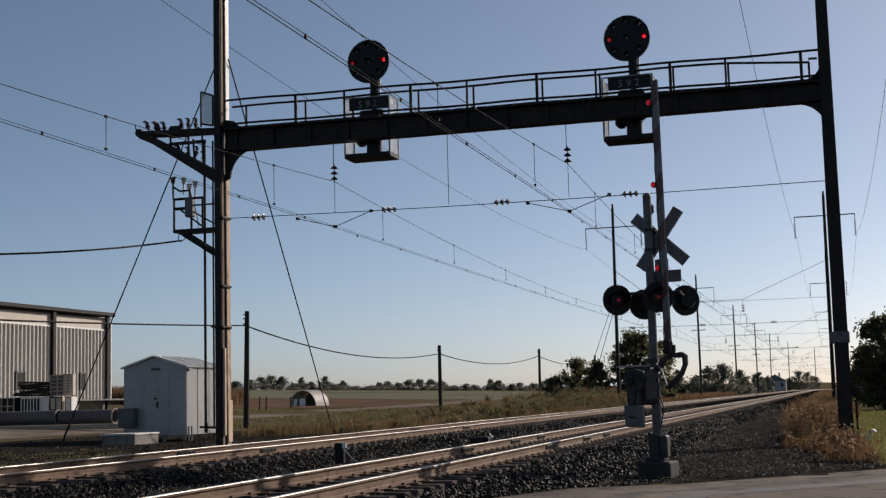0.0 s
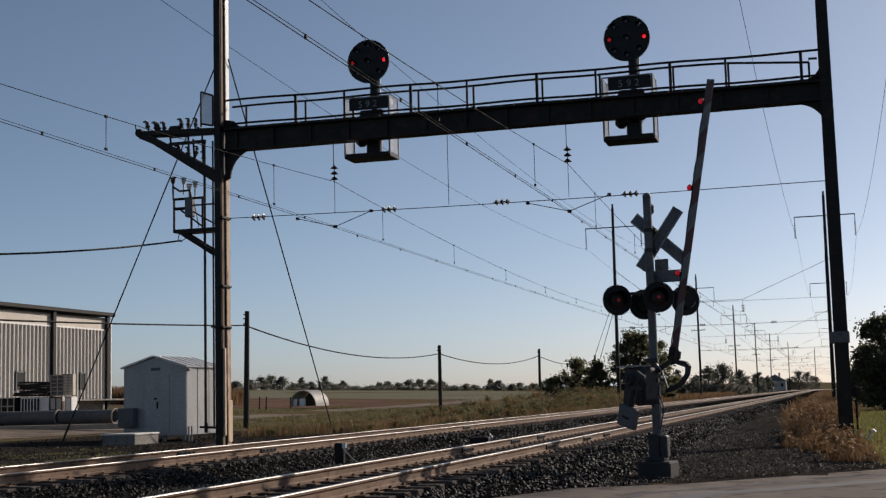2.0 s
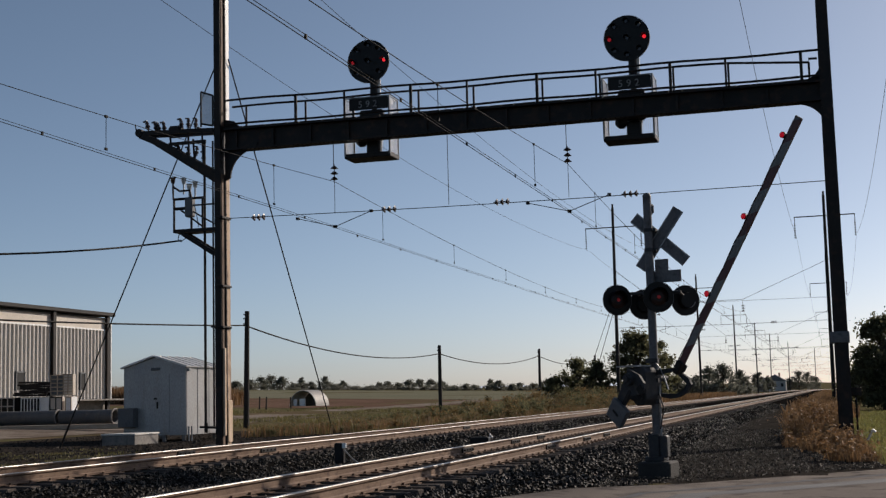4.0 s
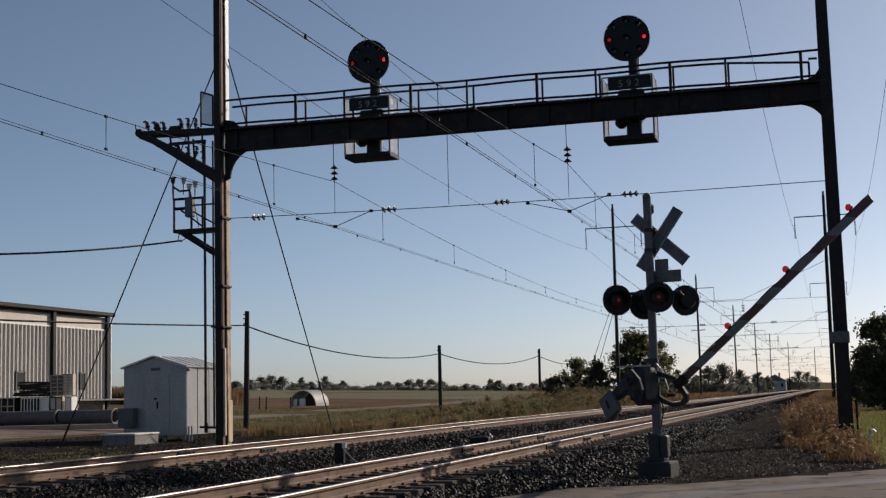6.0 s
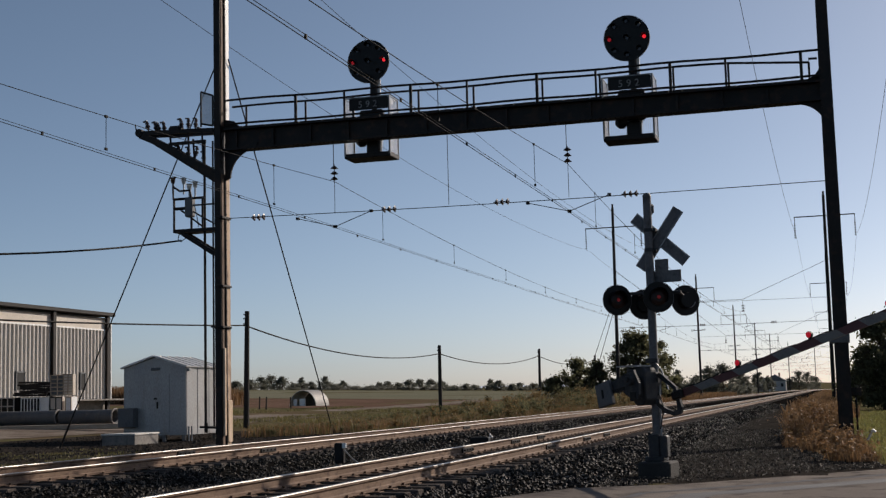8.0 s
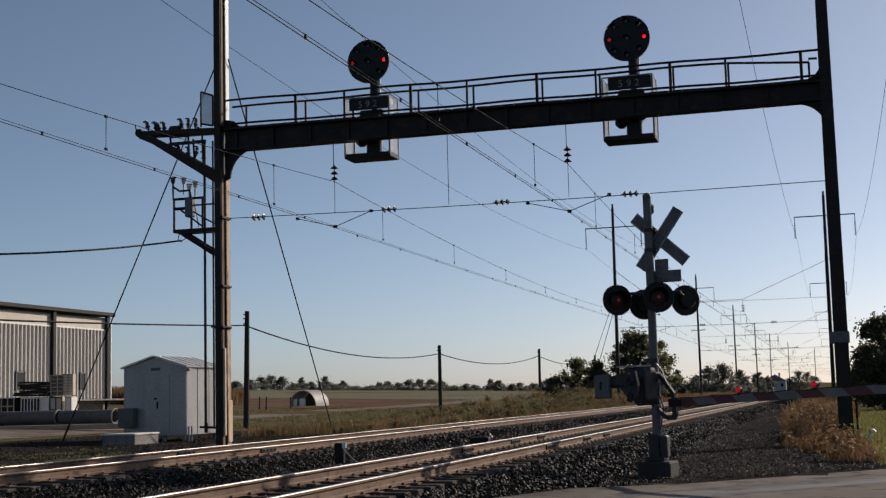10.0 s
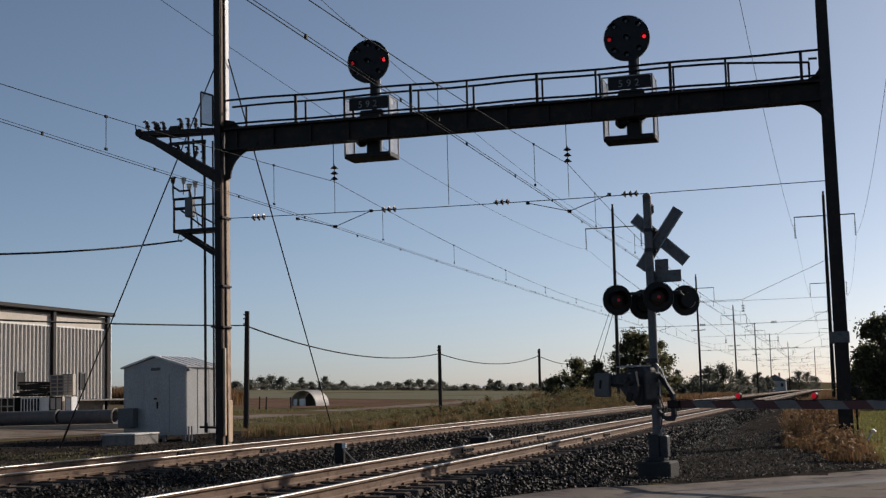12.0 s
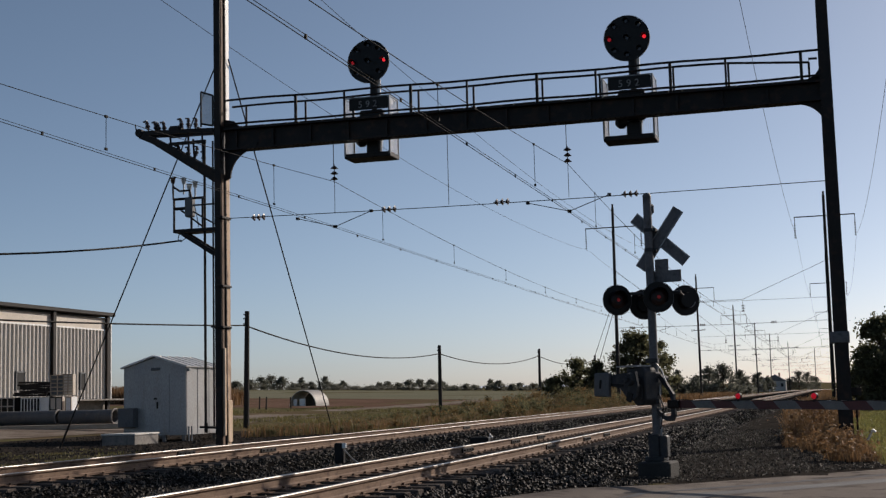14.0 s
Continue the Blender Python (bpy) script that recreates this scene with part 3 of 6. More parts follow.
    box(bm, ((x0 + x1) / 2, GY, zf), (x1 - x0, 0.6, 0.10))
    slab(bm, [(-18.95, 6.72), (-18.82, 6.72), (-17.8, 6.08), (-17.8, 5.92), (-18.9, 6.62)], 0.08, Matrix.Translation((0, GY - 0.25, 0)))
    slab(bm, [(-18.95, 6.72), (-18.82, 6.72), (-17.8, 6.08), (-17.8, 5.92), (-18.9, 6.62)], 0.08, Matrix.Translation((0, GY + 0.2, 0)))
    part("platform", bm, BLACK_STEEL, g, "small black equipment platform")
    for a, b, r in (((x0 + 0.03, zf), (x0 + 0.03, zr), 0.036), ((x0 + 0.62, zf), (x0 + 0.62, zr), 0.036), ((x0 + 1.0, zf), (x0 + 1.0, zr), 0.036), ((x0, zr), (x0 + 1.05, zr), 0.04), ((x0 + 0.55, 7.53), (x1, 7.53), 0.028),
                    ((x0 + 0.03, 7.45), (x0 + 0.45, 7.45), 0.05), ((x0 + 0.2, 7.45), (x0 + 1.0, 6.85), 0.028), ((x0 + 0.65, 7.35), (x1, 6.9), 0.025), ((x0, zr), (x0, 8.35), 0.026)):
        bm = B()
        rod(bm, (a[0], GY - 0.28, a[1]), (b[0], GY - 0.28, b[1]), r, n=6)
        part("platform_bar", bm, BLACK_STEEL, g)
    bm = B()
    box(bm, (-18.62, GY - 0.24, 7.47), (0.26, 0.26, 0.60), bevel=0.04)
    part("equipment_box", bm, SHED_DARK, g, "grey transformer case")
    bm = B()
    tube(bm, [(-18.45, GY - 0.3, 7.6), (-18.36, GY - 0.3, 7.2), (-18.3, GY - 0.3, 6.85)], 0.012)
    tube(bm, [(-18.95, GY - 0.3, 6.68), (-19.0, GY - 0.3, 6.5), (-18.9, GY - 0.3, 6.42), (-18.7, GY - 0.3, 6.55)], 0.014)
    part("loose_lead", bm, WIRE, g)
    bm = B()
    tube(bm, [(x0, GY - 0.28, 8.15), (-18.95, GY - 0.28, 8.0), (-18.6, GY - 0.28, 8.0), (-18.55, GY - 0.28, 7.75)], 0.035)
    part("bushing_bracket", bm, BLACK_STEEL, g)
    for x, z, m in ((-19.19, 8.26, PORCELAIN), (-18.82, 8.22, PALE_GLASS), (-18.63, 8.02, PALE_GLASS), (-18.43, 8.08, PALE_GLASS)):
        bm = B()
        rod(bm, (x, GY - 0.26, z - 0.32), (x, GY - 0.26, z), 0.028, n=6)
        for h, r in ((0.0, 0.07), (0.06, 0.085), (0.13, 0.10)):
            rod(bm, (x, GY - 0.26, z + h), (x, GY - 0.26, z + h + 0.05), r * 0.7, r, n=10)
        part("bushing_insulator", bm, m, g, "pale glazed bushing" if m is PALE_GLASS else "dark bushing")
    # conduits down the column
    for x, z0, z1, r in ((-18.14, 0.78, 9.5, 0.042), (-17.86, 0.76, 9.5, 0.03)):
        bm = B()
        rod(bm, (x, GY - 0.2, z0), (x, GY - 0.2, z1), r, n=8)
        part("conduit", bm, BLACK_STEEL, g, "thin dark vertical conduit")
    bm = B()
    rod(bm, (-18.33, GY - 0.2, 0.77), (-17.7, GY - 0.2, 0.74), 0.035, n=6)
    rod(bm, (-18.13, GY - 0.2, 0.6), (-18.13, GY - 0.2, 0.9), 0.055, n=8)
    part("conduit_tee", bm, BLACK_STEEL, g)
    bm = B()
    rod(bm, (-17.95, GY - 0.2, 3.78), (-17.3, GY - 0.2, 3.70), 0.03, n=6)
    part("bracket", bm, BLACK_STEEL, g)
    return g


build_bridge()


def build_signal(cx, cz, label):
    """A position-light signal: round black target with hooded lamps, on a post over a mesh basket with a number board."""
    s = thing("position_light_signal", label, "railway signal", (cx, GY + 0.45, cz), group="signals on the bridge")
    # basket at x -0.70..0.72, z -1.14..-3.12
    bm = B()
    rod(bm, (0, 0.0, 0), (0, 0.05, 0), 0.66, 0.66, n=56)
    rod(bm, (0, 0.05, 0), (0, 0.10, 0), 0.62, 0.55, n=56)
    rod(bm, (0, -0.012, 0), (0, 0.03, 0), 0.672, 0.672, n=56, cap=False)
    part("target", bm, BLACK_PAINT, s, "round flat black target disc")
    spots = [(0.50 * math.cos(radians(a)), 0.50 * math.sin(radians(a))) for a in (0, 45, 90, 135, 180, 225, 270, 315)] + [(0, 0)]
    for i, (x, z) in enumerate(spots):
        bm = B()
        ring = []
        for k in range(17):
            a = radians(-20 + 220 * k / 16)
            ring.append((math.cos(a) * 0.075, math.sin(a) * 0.075))
        for (a, b), (c, d) in zip(ring, ring[1:]):
            q = [bm.verts.new(v) for v in ((x + a, -0.17, z + b), (x + c, -0.17, z + d), (x + c, 0, z + d), (x + a, 0, z + b))]
            bm.faces.new(q)
        h = part("hood", bm, BLACK_PAINT, s, "short black lamp hood")
        bm = B()
        rod(bm, (x, -0.03, z), (x, 0.0, z), 0.05, 0.055, n=16)
        part("lens", bm, LENS_RED if i == 0 else LENS_LOW if i == 4 else LENS_DARK, h, "lit red lens" if i in (0, 4) else "dark unlit lens")
    bm = B()
    rod(bm, (0.12, 0.12, -0.2), (0.12, 0.12, -3.0), 0.085, n=12)
    rod(bm, (0.12, 0.12, -0.45), (0.12, 0.12, -1.3), 0.12, n=12)
    box(bm, (0.05, 0.1, -1.95), (0.75, 0.25, 0.9), bevel=0.05)
    box(bm, (-0.25, 0.0, -2.45), (0.34, 0.3, 0.34), bevel=0.1)
    box(bm, (0.1, 0.1, -2.68), (0.42, 0.28, 0.5), bevel=0.05)
    part("post", bm, BLACK_PAINT, s, "black signal post with relay case")
    # conduits painted white to stand in for the sun's glint beside the post
    bm = B()
    rod(bm, (0.26, 0.2, -0.55), (0.26, 0.2, -1.12), 0.055, n=12)
    rod(bm, (0.30, 0.25, -2.15), (0.24, 0.25, -2.75), 0.05, n=12)
    part("conduit", bm, WHITE, s, "conduit painted white for a sun glint")
    # small case in a bright tone, a painted glint at the basket corner
    bm = B()
    box(bm, (0.62, 0.1, -1.30), (0.14, 0.26, 0.2), bevel=0.03)
    part("side_case", bm, BARE_METAL, s, "metal case edge painted bright for a sun glint")
    bm = B()
    box(bm, (0.05, -0.21, -1.36), (1.22, 0.05, 0.36), bevel=0.01)
    board = part("number_board", bm, BLACK_PAINT, s, "black number board")
    for k, ch in enumerate("592"):
        tx = bpy.data.curves.new("digit", "FONT")
        tx.body, tx.size, tx.align_x, tx.extrude = ch, 0.29, "CENTER", 0.004
        tmp = bpy.data.objects.new("digit", tx)
        scene.collection.objects.link(tmp)
        me = bpy.data.meshes.new_from_object(tmp)
        bpy.data.objects.remove(tmp)
        me.materials.append(DIGIT)
        o = new("digit", me)
        o.parent = board
        o.matrix_basis = pose(-0.20 + k * 0.235, -0.242, -1.47, 90, 0, 0)
        o["label"] = "white digit " + ch
    # basket
    x0, x1, y0, y1, zt, zb = -0.73, 0.69, -0.18, 0.62, -1.15, -2.92
    bm = B()
    box(bm, ((x0 + x1) / 2, (y0 + y1) / 2, zb), (x1 - x0 + 0.04, y1 - y0 + 0.04, 0.14), bevel=0.01)
    part("floor", bm, BLACK_STEEL, s, "black steel basket floor")
    bm = B()
    for x in (x0, x1):
        for y in (y0, y1):
            rod(bm, (x, y, zb), (x, y, zt), 0.032, n=6)
    for z in (zt, -2.05):
        for a, b in (((x0, y0), (x0, y1)), ((x1, y0), (x1, y1)), ((x0, y1), (x1, y1)), ((x0, y0), (x1, y0))):
            if z == zt or a[1] != b[1]:
                rod(bm, (*a, z), (*b, z), 0.022, n=6)
    part("frame", bm, GALVANISED, s, "thin galvanised basket frame")
    bm = B()
    for x in (x0, x1):
        for i in range(17):
            y = y0 + (y1 - y0) * i / 16
            rod(bm, (x, y, zb), (x, y, zt), 0.007, n=3, cap=False)
        for i in range(36):
            z = zb + (zt - zb) * i / 35
            rod(bm, (x, y0, z), (x, y1, z), 0.007, n=3, cap=False)
    for i in range(29):
        x = x0 + (x1 - x0) * i / 28
        rod(bm, (x, y1, zb), (x, y1, zt), 0.004, n=3, cap=False)
    part("mesh_screen", bm, MESH_WIRE, s, "pale wire mesh side panels")
    return s


build_signal(-12.96, 11.68, "round black position-light signal over the far track, red lamps")
build_signal(-5.09, 11.58, "round black position-light signal over the near track, red lamps")


# ---- overhead line ----
SPANS = [-38.0, 36.0, 112.4, 186.7, 259.6, 333.6, 409.0, 484.0, 560.0, 635.0]


def hung(x, za, zb, ya, yb, sag, n=14):
    return [(x + bend(ya + (yb - ya) * i / n), ya + (yb - ya) * i / n, za + (zb - za) * i / n - sag * 4 * (i / n) * (1 - i / n)) for i in range(n + 1)]


def wire_r(y):
    return 0.0125 if y < 60 else 0.014


def build_catenary(x, label):
    """Messenger, auxiliary and contact wires of one track with their hangers."""
    w = thing("overhead_wire", label, "overhead wire", group="wires over the tracks")
    for ya, yb in zip(SPANS, SPANS[1:]):
        sag = 1.05
        bm = B()
        tube(bm, hung(x, 7.98, 7.98, ya, yb, sag, 20), 0.0085, 5)
        part("messenger_wire", bm, WIRE, w)
        bm = B()
        tube(bm, hung(x, 6.585, 6.585, ya, yb, 0.02 if ya < 36 else 0.09, 6), 0.008, 5)
        part("contact_wire", bm, WIRE, w)
        bm = B()
        tube(bm, hung(x + 0.01, 6.635, 6.635, ya, yb, 0.02 if ya < 36 else 0.09, 6), 0.006, 5)
        part("auxiliary_wire", bm, WIRE, w)
        if yb > 300:
            continue
        for i in range(9):
            y = 36 + 4.35 + 8.5 * i + (ya - 36.0) if ya >= 36 else 36 - 4.45 - 8.4 * i
            t = (y - ya) / (yb - ya)
            if not 0.02 < t < 0.98:
                continue
            z = 7.98 - sag * 4 * t * (1 - t)
            bm = B()
            rod(bm, (x, y, 6.68), (x, y, z), 0.008, n=5)
            box(bm, (x, y, z), (0.04, 0.08, 0.05))
            box(bm, (x, y, 6.7), (0.04, 0.08, 0.05))
            part("hanger", bm, WIRE, w)
        bm = B()
        for i in range(18):
            y = 33.65 - 4.25 * i if ya < 36 else ya + 1.9 + 4.25 * i
            if ya < y < yb:
                box(bm, (x, y, 6.60 if ya < 36 else 6.55), (0.03, 0.05, 0.07))
        tagged(part("clips", bm, WIRE, w), kind="stuff")


build_catenary(-6.85, "catenary wires with hangers over the near track")
build_catenary(-13.95, "catenary wires with hangers over the far track")

for fx, z0, z1, sag, lab in ((-19.75, 14.25, 13.84, 1.05, "thin feeder wire along the far pole line"), (-15.15, 14.48, 13.85, 0.95, "thin feeder wire inside the far pole line"),
                             (-2.15, 14.2, 14.0, 1.1, "thin feeder wire inside the near pole line"), (2.62, 14.0, 13.97, 1.5, "thin feeder wire outside the near pole line")):
    w = thing("feeder_wire", lab, "feeder wire", group="feeder wires")
    for i, (ya, yb) in enumerate(zip(SPANS, SPANS[1:])):
        bm = B()
        tube(bm, hung(fx, z0 if i < 2 else z1, z0 if i < 1 else z1, ya, yb, sag, 16), 0.010, 5)
        part("span", bm, WIRE, w)


def disc_string(bm, a, b, n, r=0.09):
    """A string of bell-shaped insulators from a to b."""
    a, b = Vector(a), Vector(b)
    rod(bm, a, b, 0.016, n=6)
    for i in range(n):
        p = a.lerp(b, (i + 0.3) / n)
        q = a.lerp(b, (i + 0.72) / n)
        rod(bm, p, q, r * 0.35, r, n=12)
        rod(bm, q, q + (b - a).normalized() * 0.015, r, r * 0.6, n=12)


def build_span(y, lx, rx, detailed):
    """Cross-span wires of one structure: body span with insulators, drops and pull-offs."""
    o = bend(y)
    s = thing("cross_span", "steady wire with insulators stretched between two poles" if detailed else "distant cross-span wires between two poles", "cross span", group="cross spans")
    bm = B()
    zl, zr = (7.09, 6.99) if detailed else (7.0, 7.0)
    tube(bm, [(lx + o + (rx - lx) * i / 8, y, zl + (zr - zl) * i / 8 - 0.12 * math.sin(math.pi * i / 8) * 0.5) for i in range(9)], 0.012 if detailed else 0.018, 5)
    part("span_wire", bm, WIRE, s)
    for x, zc in ((-16.45, 7.06), (-12.25, 7.03), (-8.82, 7.02), (-5.12, 7.0)) if detailed else ((-16.3, 7.0), (-10.3, 6.98), (-4.4, 7.0)):
        bm = B()
        disc_string(bm, (x + o - 0.24, y, zc), (x + o + 0.24, y, zc), 3, 0.105 if detailed else 0.13)
        part("strain_insulator", bm, PORCELAIN, s, "dark glazed strain insulator")
    for x in (-13.95, -6.85):
        bm = B()
        if detailed:
            rod(bm, (x - 0.02, y, 9.2), (x - 0.02, y, 8.45), 0.012, n=6)
            disc_string(bm, (x, y, 8.5), (x, y, 8.0), 3, 0.12)
            part("suspension_insulator", bm, PORCELAIN, s, "dark bell insulator string")
            bm = B()
            rod(bm, (x, y, 8.0), (x, y, 7.03), 0.009, n=5)
            part("drop_wire", bm, WIRE, s)
            for k, (dx, zt) in enumerate(((-1.2, 6.93), (1.15, 7.02))):
                bm = B()
                rod(bm, (x, y, 6.62), (x + dx, y, zt), 0.012, n=5)
                box(bm, (x + dx, y, zt), (0.1, 0.07, 0.08))
                box(bm, (x, y, 6.62), (0.1, 0.1, 0.08))
                part("pull_off", bm, BLACK_STEEL, s)
        else:
            rod(bm, (x + o, y, 8.95), (x + o, y, 8.6), 0.02, n=5)
            disc_string(bm, (x + o, y, 8.6), (x + o, y, 7.95), 3, 0.16)
            part("suspension_insulator", bm, PORCELAIN, s, "dark bell insulator string")
            bm = B()
            rod(bm, (x + o, y, 6.62), (x + o + 1.1, y, 6.98), 0.018, n=5)
            part("pull_off", bm, WIRE, s)
    if detailed:
        bm = B()
        rod(bm, (-10.4, y, 9.2), (-10.4, y, 7.05), 0.010, n=5)
        part("drop_wire", bm, WIRE, s)
    else:
        bm = B()
        tube(bm, [(lx + o, y, 12.1), (-13.95 + o, y, 8.98), (-6.85 + o, y, 9.0), (rx + o, y, 12.1)], 0.018, 5)
        part("head_span", bm, WIRE, s)
        bm = B()
        tube(bm, [(lx + o, y, 8.9), (rx + o, y, 8.9)], 0.014, 5)
        part("upper_span", bm, WIRE, s)


build_span(36.0, LX + 0.2, RX - 0.15, True)
for yy in SPANS[2:]:
    build_span(yy, -17.67, 0.4, False)


def build_line_pole(near_side):
    """A tall tapered steel pole with a drop-ended crossarm near its top."""
    p = thing("catenary_pole", "tall dark steel catenary pole with drop-ended crossarm", "catenary pole", group="poles along the line")
    bm = B()
    rod(bm, (0, 0, -0.5), (0, 0, 17.45), 0.175, 0.115, n=8)
    part("pole", bm, BLACK_STEEL, p)
    bm = B()
    rod(bm, (0, 0, 17.4), (0, 0, 17.75), 0.06, 0.1, n=8)
    part("finial", bm, BLACK_STEEL, p)
    bm = B()
    tube(bm, [(-2.45, 0, 15.7), (2.45, 0, 15.72)], 0.05, 6)
    part("crossarm", bm, BLACK_STEEL, p, "thin crossarm")
    for x in (-2.42, 2.42):
        bm = B()
        rod(bm, (x, 0, 15.72), (x, 0, 15.0), 0.035, n=6)
        disc_string(bm, (x, 0, 15.1), (x, 0, 13.9), 6, 0.10)
        part("drop_insulator", bm, PORCELAIN, p, "hanging insulator string")
    bm = B()
    if not near_side:
        tube(bm, [(-1.0, 0, 9.72), (1.0, 0, 9.78)], 0.05, 6)
        for x in (-0.9, -0.6, 0.6, 0.9):
            rod(bm, (x, 0, 9.75), (x, 0, 9.95), 0.045, n=6)
        part("signal_crossarm", bm, BLACK_STEEL, p, "short lower crossarm")
    else:
        rod(bm, (-0.12, -0.15, 3.0), (-0.12, -0.15, 12.4), 0.04, n=6)
        part("conduit", bm, BLACK_STEEL, p)
    return p


lp = build_line_pole(False)
lp.matrix_basis = pose(-17.67, SPANS[2], 0.1, 0, 0.3, 0)
rp = build_line_pole(True)
rp.matrix_basis = pose(0.10, SPANS[2], 0, 0, 0.2, 0)
rnd = random.Random(8)
for yy in SPANS[3:]:
    copy_thing(lp, pose(-17.67 + bend(yy), yy, 0.1, 0, rnd.uniform(-0.4, 0.5), 0))
    copy_thing(rp, pose(0.10 + bend(yy), yy, 0, 0, rnd.uniform(-0.4, 0.5), 0))

# guys and service cables
for a, b, r, lab in (((-17.76, 35.9, 11.97), (-23.9, 36.9, 0.1), 0.022, "taut steel guy wire anchored in the yard beside the column"), ((-17.46, 36.1, 12.11), (-19.34, 49.38, 0.1), 0.022, "taut steel guy wire anchored behind the column"),
                     ((-17.67, 112.4, 9.8), (-22.0, 116.0, 0.2), 0.025, "guy wire of the second pole"), ((-17.67, 112.4, 9.0), (-21.2, 116.0, 0.2), 0.025, "second guy wire of the second pole")):
    bm = B()
    rod(bm, a, b, r, n=6)
    gw = tagged(part("guy_wire", bm, WIRE), lab, "guy wire", group="guy wires")
    if r < 0.025:
        bm = B()
        d = (Vector(a) - Vector(b)).normalized()
        rod(bm, Vector(b) + d * 0.2, Vector(b) + d * (1.0 if b[0] < -22 else 0.3), 0.035, n=8)
        part("guy_grip", bm, BLACK_STEEL, gw)
bm = B()
tube(bm, hung(-19.05, 6.5, 6.5, 36, -14, 2.2, 40), 0.03)
tagged(part("service_cable", bm, WIRE), "dark service cable running from the column platform", "cable")

# ---- wooden telegraph poles beside the line ----
POLE_YS = [25.0, 57.5, 89.9, 123.3, 154.3]


def build_wood_pole():
    p = thing("telegraph_pole", "short dark wooden telegraph pole carrying one cable", "telegraph pole", group="wooden poles in the field")
    bm = B()
    rod(bm, (0, 0, -0.4), (0, 0, 5.62), 0.15, 0.115, n=10)
    part("shaft", bm, POLE_WOOD, p)
    bm = B()
    for z in (5.0, 5.25, 5.45):
        box(bm, (-0.12, -0.05, z), (0.12, 0.08, 0.06))
    part("bracket", bm, BLACK_STEEL, p, "small cable brackets")
    return p


wp = build_wood_pole()
wp.matrix_basis = pose(-27.0, POLE_YS[1], ground_z(-27, 57.5), 0, 0.9, 20)
for yy, h in zip(POLE_YS[2:], (-0.55, 0.1, 0.2)):
    copy_thing(wp, pose(-27.0, yy, 0.1 + h, 0, 0.6, 70 * h))
cable = thing("telegraph_cable", "sagging black cable between wooden poles", "cable")
tops = [(-27, -8, 4.4), (-27, 57.5, 5.15), (-27, 89.9, 4.57), (-27, 123.3, 5.15), (-27, 154.3, 5.4)]
for (x, ya, za), (_, yb, zb), sag in zip(tops, tops[1:], (0.55, 0.82, 0.75, 0.7)):
    bm = B()
    tube(bm, hung(-27, za, zb, ya, yb, sag, 22), 0.036, 6)
    part("cable_span", bm, WIRE, cable)

# ---- equipment shed ----


